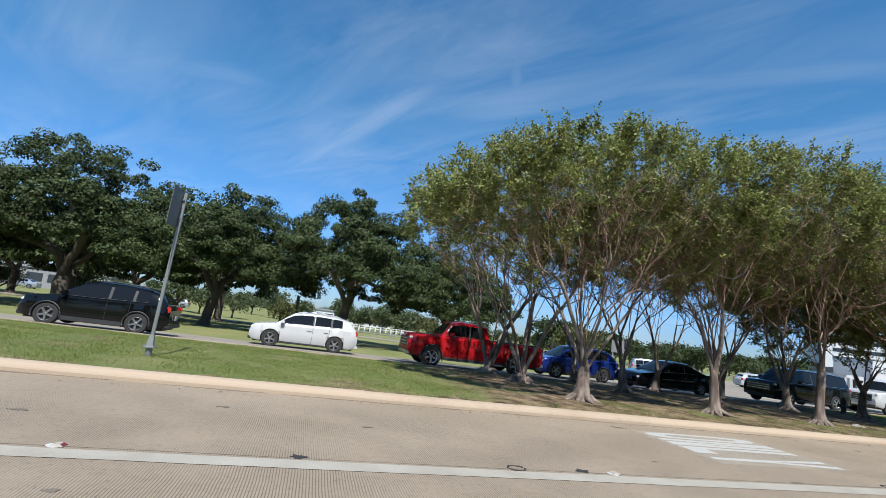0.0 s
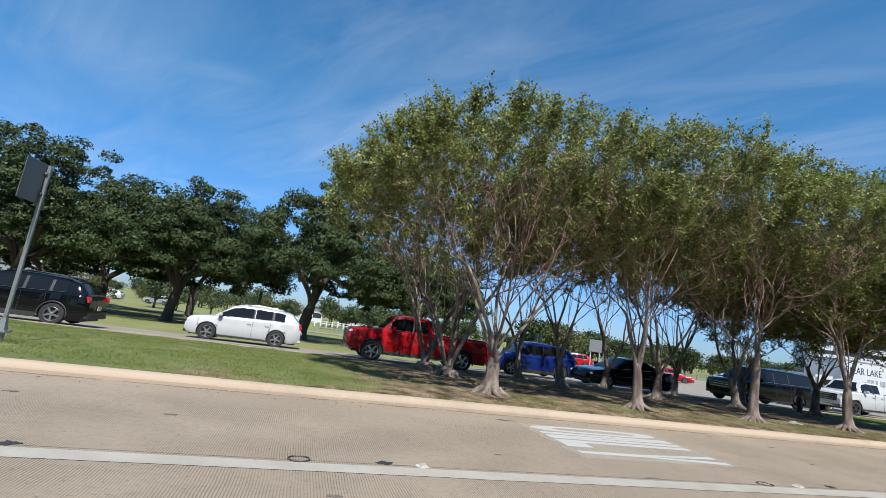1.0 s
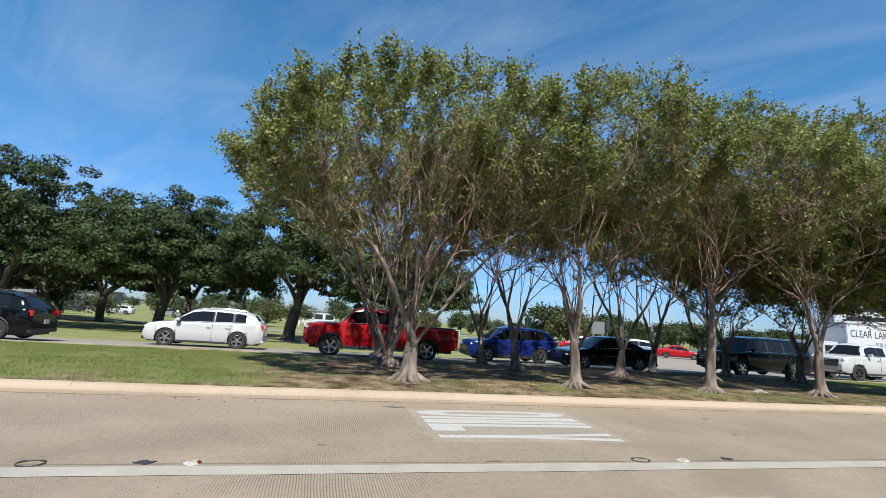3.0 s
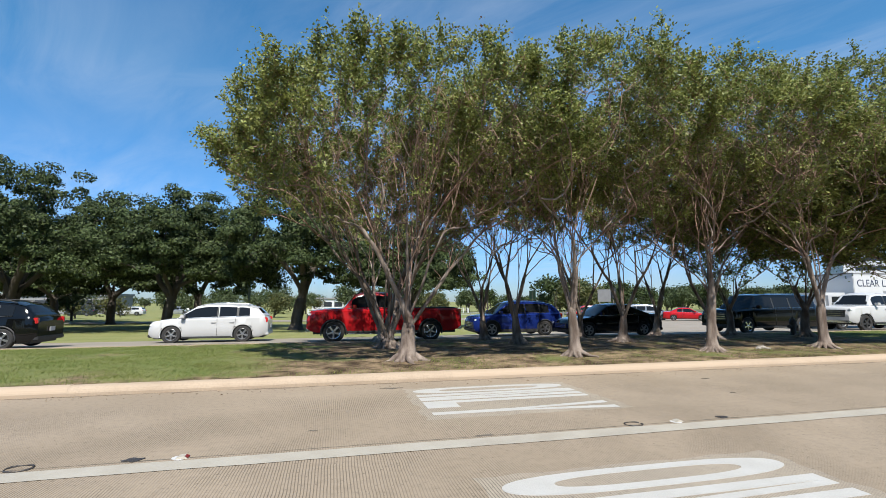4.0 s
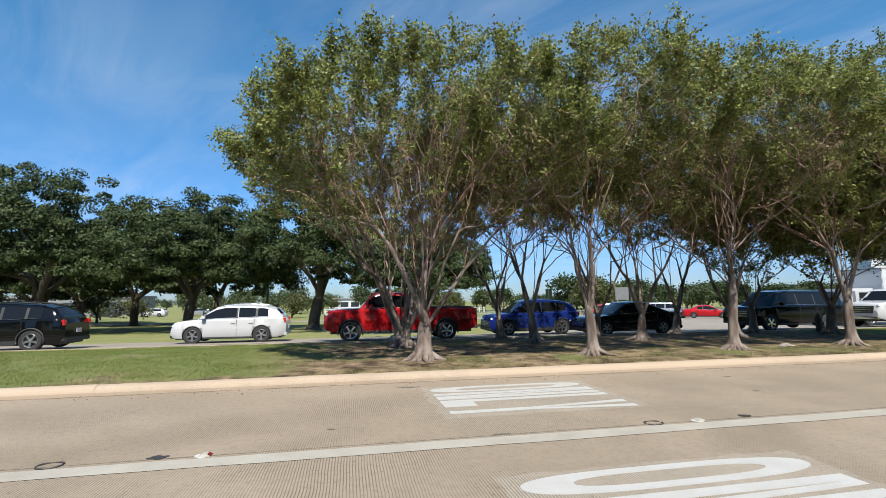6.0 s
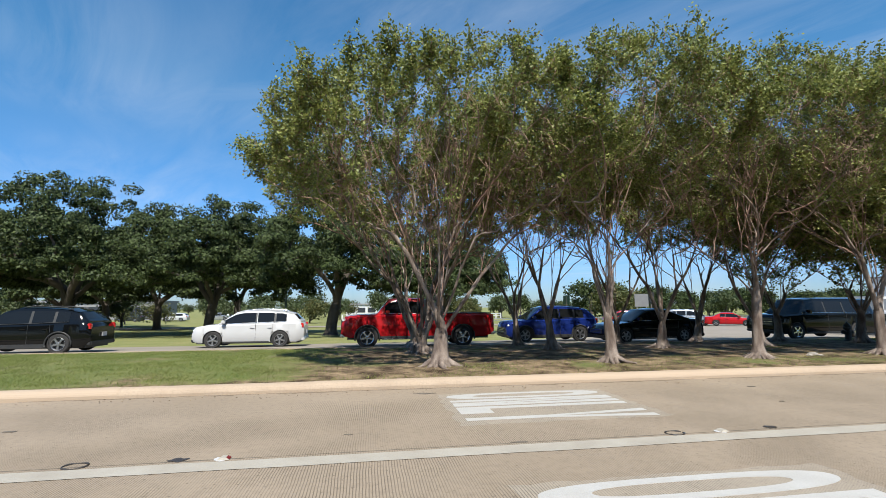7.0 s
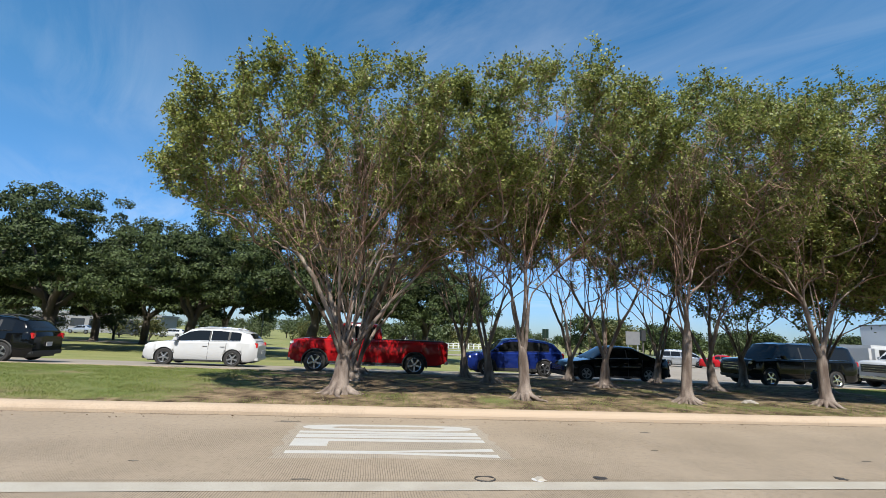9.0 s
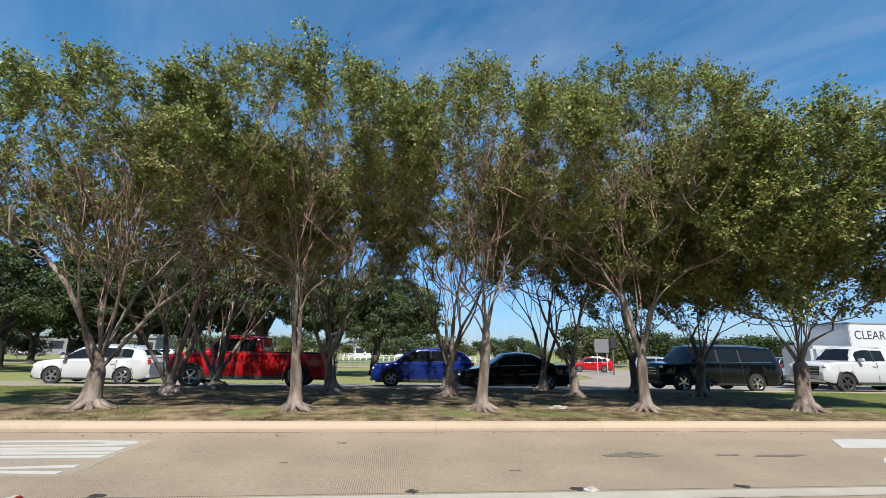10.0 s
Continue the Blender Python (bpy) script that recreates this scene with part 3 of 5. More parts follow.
for x in (-8.61, -2.90, 2.48, 8.02):
    road_marker(x, 0.11)
for x in (-4.19, 1.89, -10.2):
    tar_ring(x, 0.13)
for x, l in ((-6.58, 0.24), (-3.32, 0.26), (3.16, 0.20), (6.13, 0.20), (7.86, 0.22), (9.73, 0.22), (12.4, 0.2)):
    blot(x, 0.145, l * 0.72, 0.12, MAT_TAR, "black blot of tar beside the white line", "tar spot")
for x, y, l, w in ((9.3, 1.67, 0.78, 0.34), (11.5, 1.55, 0.7, 0.12), (10.7, 1.62, 0.4, 0.07), (-0.6, 3.05, 0.34, 0.09), (7.4, 0.9, 0.12, 0.05), (0.05, 0.12, 0.22, 0.035), (-1.75, 0.75, 0.1, 0.04), (-5.7, 1.6, 0.16, 0.06), (-9.5, 1.3, 0.2, 0.07), (-7.6, 2.2, 0.14, 0.05), (5.2, 2.6, 0.15, 0.06), (-3.9, -0.8, 0.14, 0.05), (-8.2, -0.9, 0.13, 0.05), (4.6, 1.4, 0.1, 0.05)):
    blot(x, y, l, w, MAT_STAIN, "dark worn patch on the tan concrete", "road stain", "road_stain")
tagged(part("tar_strip", boxed(-6.9, -4.7, 14.05, 14.17, -0.19, -0.128, 0.004), MAT_TAR), "black strip laid across the pale far lane", "tar strip")


# ---- trees ----
def grow(rng, fork, targets, limbs, lean, step=0.3, climb=1.6):
    """Grows a skeleton: a trunk up to the fork, main limbs, then a branch to every target. Gives positions, parents and the tips."""
    pos, par = [], []

    def add(p, q):
        pos.append(Vector(p)); par.append(q)
        return len(pos) - 1

    last = -1
    k = max(4, int(fork / 0.22))
    for i in range(k + 1):
        u = i / k
        last = add((lean[0] * u * u + 0.03 * math.sin(3 * u + lean[1] * 9), lean[1] * u * u + 0.03 * math.sin(4 * u), -0.12 + (fork + 0.12) * u), last)
    first = last - 1
    tips = []

    def reach(node, goal, sag):
        p, q = pos[node].copy(), node
        prev = par[node]
        d = (pos[node] - pos[prev]).normalized() if prev >= 0 else Vector((0, 0, 1))
        full = (goal - p).length
        n = max(2, int(full / step))
        for i in range(n):
            left = goal - p
            u = (i + 1) / n
            want = left.normalized()
            d = (d * (0.62 * (1 - u)) + want * (0.38 + 0.62 * u) + Vector((0, 0, sag * (1 - u)))).normalized()
            d = (d + Vector((rng.gauss(0, 0.10), rng.gauss(0, 0.10), rng.gauss(0, 0.07)))).normalized()
            p = p + d * min(left.length, full / n * 1.04)
            q = add(p, q)
        return q

    for g in limbs:
        reach(rng.choice((last, last, first)), Vector(g), 0.25)
    arr = np.array([tuple(p) for p in pos])
    order = sorted(targets, key=lambda t: (t[0] ** 2 + t[1] ** 2 + (t[2] - fork) ** 2))
    for t in order:
        arr = np.array([tuple(p) for p in pos[first:]])
        dv = np.array(t) - arr
        dist = np.sqrt((dv ** 2).sum(1))
        cost = dist * (1 + climb * np.clip(0.72 - dv[:, 2] / (dist + 0.01), 0, 2))
        j = int(cost.argmin()) + first
        tips.append(reach(j, Vector(t), 0.10))
    return pos, par, tips


def skin(pos, par, tip_r, base_r, power=2.35, flare=0.65, limbs=None):
    """Radii from the load above, then tubes along the branches."""
    n = len(pos)
    load = [0.0] * n
    kids = [[] for _ in range(n)]
    for i in range(n):
        if par[i] >= 0:
            kids[par[i]].append(i)
    for i in range(n - 1, -1, -1):
        load[i] = max(load[i], tip_r ** power)
        if par[i] >= 0:
            load[par[i]] += load[i]
    raw = [l ** (1 / power) for l in load]
    rad = [tip_r + (r - tip_r) * (base_r - tip_r) / (raw[0] - tip_r) for r in raw]
    if limbs:          # what grows after the limbs stays thin
        rad = [r if i < limbs else min(r, 0.019) for i, r in enumerate(rad)]
    wood, twigs = ([], []), ([], [])
    stack = [0]
    while stack:
        i = stack.pop()
        chain = [i] if par[i] < 0 else [par[i], i]
        while kids[i]:
            order = sorted(kids[i], key=lambda c: -rad[c])
            stack.extend(order[1:])
            i = order[0]
            chain.append(i)
        rr = [rad[c] for c in chain]
        if chain[0] != 0:
            rr[0] = rr[1]
        for q in range(1, len(rr)):
            rr[q] = min(rr[q], rr[q - 1])
        if chain[0] == 0:
            for q in range(len(rr)):
                if q > 0 and rr[q] < rr[q - 1] * 0.60:      # no step where the limbs leave the trunk
                    rr[q] = rr[q - 1] * 0.60
            for q, c in enumerate(chain):
                z = pos[c].z
                rr[q] *= 1 + flare * math.exp(-max(z, 0) / 0.13) + 0.08 * flare * math.exp(-max(z, 0) / 0.4)
        big = rr[1] > 0.022
        v, f = wood if big else twigs
        tube_rows([pos[c] for c in chain], rr, 9 if rr[1] > 0.06 else 6 if big else 3, v, f)
    return wood, twigs


def leaf_quads(rng, centres, per, spread, size, droop=0.3, squash=0.8):
    """Small pointed leaves scattered round the centres."""
    c = np.repeat(np.asarray(centres), per, axis=0)
    n = len(c)
    c = c + rng.normal(0, spread, (n, 3)) * (1, 1, squash)
    face = rng.normal(0, 0.85, (n, 3)) + np.array([-0.03, -0.2, 0.5])      # leaves turn to the light
    face /= np.linalg.norm(face, axis=1)[:, None]
    a = np.cross(face, rng.normal(0, 1, (n, 3))); a[:, 2] -= droop * 0.5
    a /= np.linalg.norm(a, axis=1)[:, None] + 1e-6
    b = np.cross(face, a)
    b /= np.linalg.norm(b, axis=1)[:, None] + 1e-6
    s = size * rng.uniform(0.65, 1.3, (n, 1))
    w = s * rng.uniform(0.20, 0.31, (n, 1))
    mid = c + a * s * 0.45
    q = np.stack([c, mid + b * w, c + a * s, mid - b * w], axis=1)
    return q.reshape(-1, 3), n


def spray_quads(rng, shoots, per, size, up=0.55):
    """Oval leaves set in two rows along leafy shoots, given as (foot, tip) pairs; they lie rather flat and face outwards and up."""
    foot, tip = np.asarray([q[0] for q in shoots]), np.asarray([q[1] for q in shoots])
    n = len(foot) * per
    u = np.tile((np.arange(per) + 0.5) / per, len(foot))[:, None] + rng.normal(0, 0.06, (n, 1))
    foot, way = np.repeat(foot, per, axis=0), np.repeat(tip - foot, per, axis=0)
    way = way / (np.linalg.norm(way, axis=1)[:, None] + 1e-6)
    long = np.repeat(np.linalg.norm(tip - np.asarray([q[0] for q in shoots]), axis=1), per)[:, None]
    c = foot + way * u * (long + 0.05) + rng.normal(0, 0.020, (n, 3))
    tilt = np.repeat(rng.normal(0, 0.38, (len(shoots), 3)), per, axis=0)
    face = np.array([0.0, -0.22, up]) + tilt + rng.normal(0, 0.42, (n, 3))
    face /= np.linalg.norm(face, axis=1)[:, None]
    side = np.cross(way, face) * np.where(np.arange(n) % 2 == 0, 1.0, -1.0)[:, None]
    a = side + way * rng.uniform(0.2, 0.9, (n, 1)) + rng.normal(0, 0.25, (n, 3))
    a[:, 2] -= 0.15
    a /= np.linalg.norm(a, axis=1)[:, None] + 1e-6
    b = np.cross(face, a)
    b /= np.linalg.norm(b, axis=1)[:, None] + 1e-6
    s = size * rng.uniform(0.65, 1.25, (n, 1))
    w = s * rng.uniform(0.24, 0.34, (n, 1))
    mid = c + a * s * 0.5
    return np.stack([c, mid + b * w, c + a * s, mid - b * w], axis=1).reshape(-1, 3), n


def clump_quads(rng, centres, per, radius, size):
    """Three-cornered leaves on the upper outside of small domes, facing outwards."""
    c = np.repeat(np.asarray(centres), per, axis=0)
    n = len(c)
    o = rng.normal(0, 1, (n, 3)); o[:, 2] = np.abs(o[:, 2]) * 0.9 - 0.25
    o /= np.linalg.norm(o, axis=1)[:, None]
    big = np.repeat(rng.uniform(0.6, 1.25, (len(centres), 1)), per, axis=0) * radius
    c = c + o * big * rng.uniform(0.7, 1.08, (n, 1)) * (1, 1, 0.75)
    face = o + rng.normal(0, 0.42, (n, 3))
    face /= np.linalg.norm(face, axis=1)[:, None]
    a = np.cross(face, rng.normal(0, 1, (n, 3)))
    a /= np.linalg.norm(a, axis=1)[:, None] + 1e-6
    b = np.cross(face, a)
    s = size * rng.uniform(0.6, 1.3, (n, 1))
    w = s * rng.uniform(0.34, 0.5, (n, 1))
    return np.stack([c - b * w, c + b * w, c + a * s], axis=1).reshape(-1, 3), n


def roots(rng, radius, reach_m, count):
    v, f = [], []
    for i in range(count):
        t = 2 * math.pi * (i + rng.uniform(-0.3, 0.3)) / count
        L = reach_m * rng.uniform(0.35, 1.25)
        pts = [(math.cos(t + 0.25 * u * rng.uniform(-1, 1)) * (radius * 0.55 + L * u), math.sin(t + 0.2 * u) * (radius * 0.55 + L * u), 0.115 * (1 - u) ** 2.0 - 0.045 * u + 0.014 * rng.uniform(-1, 1)) for u in (0, 0.2, 0.4, 0.65, 1.0)]
        tube_rows(pts, [radius * 0.34, radius * 0.25, radius * 0.18, radius * 0.11, radius * 0.05], 6, v, f)
    return v, f


def crape_myrtle(seed, R, top, fork, base_r, m, label, leaves=64000, stems=5, spread=15.0, low=3.5, mouth=0.7, tips=760, leaf=0.066, slope=1.15, fill=0.09, fall=1.5, tuft=1.3):
    """A vase of slender limbs from a low fork that divide twice, then a fine branch to every place of the crown; leaves near its outside."""
    rng, nrg = random.Random(seed), np.random.default_rng(seed)
    pos, par = [], []
    place = np.zeros((60000, 3))
    ph = rng.uniform(0, 6.28)

    def add(p, q):
        place[len(pos)] = p
        pos.append(Vector(p)); par.append(q)
        return len(pos) - 1

    def wide(az):
        return 1 + 0.07 * math.sin(2 * az + ph) + 0.06 * math.sin(3 * az + 2 * ph) + 0.05 * math.sin(7 * az)

    def room(z):
        """How far the vase reaches out at this height."""
        return min(R, mouth + slope * max(0.0, z - 2.3))

    def dome(rho, az):
        return top - fall * (rho / R) ** 2.4 + 0.18 * math.sin(3 * az + ph + rho) + 0.13 * math.sin(2.1 * rho + 5 * az)

    bend = (rng.uniform(-0.10, 0.10), rng.uniform(-0.06, 0.06))
    last = -1
    k = max(4, int(fork / 0.2))
    for i in range(k + 1):
        u = i / k
        last = add((bend[0] * u + 0.02 * math.sin(5 * u + seed), bend[1] * u + 0.02 * math.sin(4 * u), -0.12 + (fork + 0.12) * u), last)
    first = last + 2

    def shoot(node, d, lev):
        L = (0, 0.26, 0.21, 0.18, 0.15)[lev] * (top - fork) * rng.uniform(0.75, 1.25)
        n = max(2, int(L / 0.24))
        q, p = node, pos[node].copy()
        side = Vector((rng.gauss(0, 1), rng.gauss(0, 1), 0)) * 0.018
        for i in range(n):
            rho = math.hypot(p.x, p.y)
            out = Vector((p.x, p.y, 0)) / max(rho, 0.01)
            pull = -0.12 * max(0.0, rho / room(p.z) - 0.75) * out
            d = (d + side + Vector((rng.gauss(0, 0.048), rng.gauss(0, 0.048), 0.045)) + pull).normalized()
            p = p + d * (L / n)
            q = add(p, q)
        if lev == 4:
            return
        kids = rng.choice((2, 2, 3, 3))
        w = d.orthogonal().normalized()
        w.rotate(Matrix.Rotation(rng.uniform(0, 6.28), 3, d))
        for c in range(kids):
            w2 = w.copy()
            w2.rotate(Matrix.Rotation(2 * math.pi * c / kids + rng.uniform(-0.4, 0.4), 3, d))
            ang = radians(rng.uniform(9, 22))
            e = d * math.cos(ang) + w2 * math.sin(ang)
            e.z = max(e.z, 0.45)
            shoot(q, e.normalized(), lev + 1)

    for i in range(stems):
        az = 2 * math.pi * (i + rng.uniform(-0.22, 0.22)) / stems + ph
        tilt = radians(spread * (rng.uniform(0.9, 1.3) if i % 3 else rng.uniform(0.4, 0.8)))
        shoot(last - i % 3, Vector((math.cos(az) * math.sin(tilt), math.sin(az) * math.sin(tilt), math.cos(tilt))), 1)
    limb_count = len(pos)
    goals = []
    while len(goals) < tips:
        az, q = rng.uniform(0, 2 * math.pi), math.sqrt(rng.random())
        rho = q * R * wide(az)
        zt = dome(rho, az)
        zb = max(low - 0.85, 2.3 + (rho - mouth) / slope)
        if zt < zb + 0.2:
            continue
        z = zb + (zt - zb) * rng.random() ** 0.66
        if rho * math.sin(az) > -0.58 * z:      # the road side is cut back
            goals.append((rho * math.cos(az), rho * math.sin(az), z))
    goals.sort(key=lambda g: g[0] ** 2 + g[1] ** 2 + (g[2] - fork) ** 2)
    ends = []
    for g in goals:
        goal = Vector(g[:3])
        dv = np.array(g[:3]) - place[first:len(pos)]
        dist = np.sqrt((dv ** 2).sum(1))
        cost = dist * (1 + 3.0 * np.clip(0.72 - dv[:, 2] / (dist + 0.01), 0, 2))
        node = int(cost.argmin()) + first
        p, q = pos[node].copy(), node
        d = (pos[node] - pos[par[node]]).normalized()
        full = (goal - p).length
        if full > 1.9:
            continue
        n = max(2, int(full / 0.2))
        for i in range(n):
            left = goal - p
            u = (i + 1) / n
            d = (d * (0.6 * (1 - u)) + left.normalized() * (0.4 + 0.6 * u) + Vector((rng.gauss(0, 0.09), rng.gauss(0, 0.09), rng.gauss(0, 0.07)))).normalized()
            p = p + d * min(left.length, full / n * 1.04)
            q = add(p, q)
        ends.append(q)
        for c in range(rng.choice((1, 2, 2))):        # short side twigs
            w = d.orthogonal().normalized()
            w.rotate(Matrix.Rotation(rng.uniform(0, 6.28), 3, d))
            at = q
            for _ in range(rng.choice((1, 2, 3))):
                at = par[at]
            e = (d * 0.6 + w * 0.8 + Vector((0, 0, 0.25))).normalized()
            l1 = add(pos[at] + e * 0.16, at)
            ends.append(add(pos[l1] + (e + Vector((rng.gauss(0, 0.25), rng.gauss(0, 0.25), 0.1))).normalized() * 0.17, l1))
    for e in list(ends):          # leafy shoots stand up out of the crown
        p = pos[e]
        if p.z > dome(math.hypot(p.x, p.y), math.atan2(p.y, p.x)) - 0.55 and rng.random() < 0.15:
            q, d = e, Vector((p.x * 0.10 + rng.gauss(0, 0.25), p.y * 0.10 + rng.gauss(0, 0.25), 1)).normalized()
            for _ in range(rng.choice((1, 2, 3))):
                q = add(pos[q] + d * 0.11, q)
            ends.append(q)
    wood, twigs = skin(pos, par, 0.0058, base_r, 1.3, 1.2, limbs=limb_count)
    t = thing("crape_myrtle", label, "tree", m, "crape myrtles on the median")
    v, f = wood
    rv, rf = roots(rng, base_r * 1.9, 0.5, 12)
    o = len(v)
    part("trunk", mesh_from("trunk", v + rv, f + [tuple(i + o for i in q) for q in rf], True), MAT_BARK, t)
    tagged(part("branchwork", mesh_from("branchwork", *twigs, True), MAT_TWIG, t, "bare pinkish-brown twigs"), kind="stuff")
    shoots = []
    for e in ends:
        p = pos[e]
        rho, az = math.hypot(p.x, p.y), math.atan2(p.y, p.x)
        deep = min(dome(rho, az) - p.z, (room(p.z) * wide(az) - rho) * 1.3)
        if p.z < low or rng.random() > (1.0 if deep < 0.75 else fill) * min(1.0, 0.4 + (p.z - low) / 1.5):
            continue
        i = e
        for _ in range(2 if tuft < 1.5 else 3):
            foot, tip = pos[par[i]], pos[i]
            shoots.append((tuple(foot), tuple(tip)))
            for _ in range(3):          # side shoots
                at = foot.lerp(tip, rng.random())
                out = Vector((rng.gauss(0, 1) + 0.4 * p.x / R, rng.gauss(0, 1) + 0.4 * p.y / R, rng.gauss(0.35, 0.6))).normalized()
                shoots.append((tuple(at), tuple(at + out * rng.uniform(0.07, 0.20) * tuft)))
            i = par[i]
    per = max(4, round(leaves / max(1, len(shoots))))
    v, n = spray_quads(nrg, shoots, per, leaf)
    tagged(part("crown", mesh_leaves("crown", v, n), MAT_LEAF, t), kind="stuff")
    dry = [shoots[i] for i in sorted(rng.sample(range(len(shoots)), len(shoots) // 12))]
    v, n = spray_quads(nrg, dry, max(3, per // 2), leaf * 0.9)
    tagged(part("turning_leaves", mesh_leaves("turning_leaves", v, n), MAT_LEAF_DRY, t, "scattered brown and yellow leaves"), kind="stuff")
    return t


def live_oak(seed, R, top, fork, base_r, m, label, leaves=95000, low=3.2, size=0.17):
    rng, nrg = random.Random(seed), np.random.default_rng(seed)
    ph = rng.uniform(0, 6.28)
    tips = []
    while len(tips) < 250:
        az, q = rng.uniform(0, 2 * math.pi), math.sqrt(rng.random())
        rho = q * R * (1 + 0.12 * math.sin(2 * az + ph) + 0.1 * math.sin(3 * az + 2 * ph))
        zt = top - (top - low - 2.2) * q ** 2.2 + 0.5 * math.sin(4 * az + ph) * q
        zb = low + 1.3 - 1.1 * q + 0.4 * math.sin(3 * az)
        u = rng.random() ** 0.75
        tips.append((rho * math.cos(az), rho * math.sin(az), zb + (zt - zb) * u))
    limbs = []
    k = rng.choice((3, 4, 5))
    for i in range(k):
        az = 2 * math.pi * (i + rng.uniform(-0.3, 0.3)) / k + ph
        rho = R * rng.uniform(0.3, 0.5)
        limbs.append((rho * math.cos(az), rho * math.sin(az), low + (top - low) * rng.uniform(0.25, 0.5)))
    pos, par, ends = grow(rng, fork, tips, limbs, (rng.uniform(-0.4, 0.4), rng.uniform(-0.2, 0.2)), 0.5, 0.8)
    wood, twigs = skin(pos, par, 0.012, base_r, 2.4)
    t = thing("live_oak", label, "tree", m, "live oaks on the far lawn")
    part("trunk", mesh_from("trunk", wood[0], wood[1], True), MAT_OAK_BARK, t)
    tagged(part("branchwork", mesh_from("branchwork", *twigs, True), MAT_OAK_BARK, t), kind="stuff")
    cs = []
    for e in ends:
        i = e
        for _ in range(2):
            cs.append(tuple(pos[i])); i = par[par[i]]
    v, n = clump_quads(nrg, cs, max(3, leaves // len(cs)), 0.82, size)
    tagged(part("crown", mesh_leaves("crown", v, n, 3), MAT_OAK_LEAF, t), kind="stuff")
    return t


CRAPE = "crape myrtle with a smooth pinkish trunk and thinning green-olive leaves"
kinds = [crape_myrtle(11, 3.98, 6.6, 1.2, 0.150, pose(0.02, 5.25, 0.15), "wide crape myrtle forking low at the end of the median row", stems=9, spread=26, leaves=115000, low=2.9, mouth=1.3, tips=1050, slope=1.5, fill=0.14, fall=1.45),
         crape_myrtle(12, 3.3, 7.22, 1.25, 0.112, pose(3.97, 5.12, 0.15, 0, -4, 0), CRAPE, leaves=72000, tips=860),
         crape_myrtle(23, 3.2, 7.4, 1.8, 0.11, pose(7.85, 5.15, 0.15), CRAPE, stems=5, spread=17, leaves=72000, tips=860),
         crape_myrtle(14, 3.25, 7.9, 1.5, 0.11, pose(11.5, 5.15, 0.15), CRAPE, leaves=70000, tips=840),
         crape_myrtle(17, 3.9, 7.15, 1.5, 0.15, pose(15.5, 5.25, 0.15), "spreading crape myrtle at the far end of the front row", stems=9, spread=29, leaves=125000, low=2.2, mouth=2.2, tips=1300, slope=2.2, fill=1.0, tuft=2.0, leaf=0.092)]
SHADED = "slender crape myrtle in the shaded rows behind, bare below"
kinds += [crape_myrtle(51, 4.2, 7.4, 0.3, 0.20, pose(0.02, 8.6, 0.11), "spreading crape myrtle in the shaded rows behind", leaves=16000, leaf=0.10, stems=6, spread=25, low=3.3, mouth=1.3, tips=560, slope=1.7),
          crape_myrtle(52, 2.8, 7.3, 1.0, 0.125, pose(4.2, 9.05, 0.10), SHADED, leaves=5500, leaf=0.10, stems=4, spread=17, low=3.6, tips=330, fill=0.04),
          crape_myrtle(53, 4.1, 7.2, 1.3, 0.13, pose(15.35, 8.7, 0.11), "dense crape myrtle in the shade at the end of the row", leaves=56000, leaf=0.105, stems=6, spread=23, low=2.2, mouth=1.6, tips=520, slope=1.8, fill=0.75, tuft=1.8)]
SITES = [(7.62, 8.5, 6, 75), (11.35, 8.7, 6, 300), (0.15, 11.6, 5, 250), (3.98, 11.75, 6, 30), (7.9, 11.75, 6, 100), (11.35, 11.75, 6, 160), (14.6, 11.25, 7, 220)]
for x, y, k, turn_by in SITES:
    copy_thing(kinds[k], pose(x, y, median_z(x, y) - 0.02, 0, 0, turn_by))

OAK = "broad live oak with dense dark green leaves on the far lawn"
oaks = [live_oak(31, 7.4, 12.3, 2.0, 0.50, pose(-23.3, 33.5, -0.7), OAK),
        live_oak(32, 6.9, 11.2, 2.2, 0.36, pose(-14.0, 34.6, -0.72), OAK),
        live_oak(33, 7.0, 11.9, 2.3, 0.42, pose(-4.2, 31.5, -0.65), OAK),
        live_oak(34, 6.2, 10.6, 2.2, 0.40, pose(-31.7, 55, ground_z(55)), "live oak in the shade of the row before it", leaves=18000, size=0.36)]
for x, y, k, turn_by, sc in ((4.6, 32.8, 1, 70, 0.82), (-33.5, 34, 2, 200, 1.05), (-44, 35, 0, 90, 1.05), (-40, 61, 3, 10, 0.95), (-24.0, 50, 3, 150, 0.95), (-15.6, 49, 3, 300, 0.95), (-52, 50, 3, 33, 1.0)):
    t = copy_thing(oaks[k], pose(x, y, ground_z(y) - 0.02, 0, 0, turn_by) )
    t.scale = (sc, sc, sc)

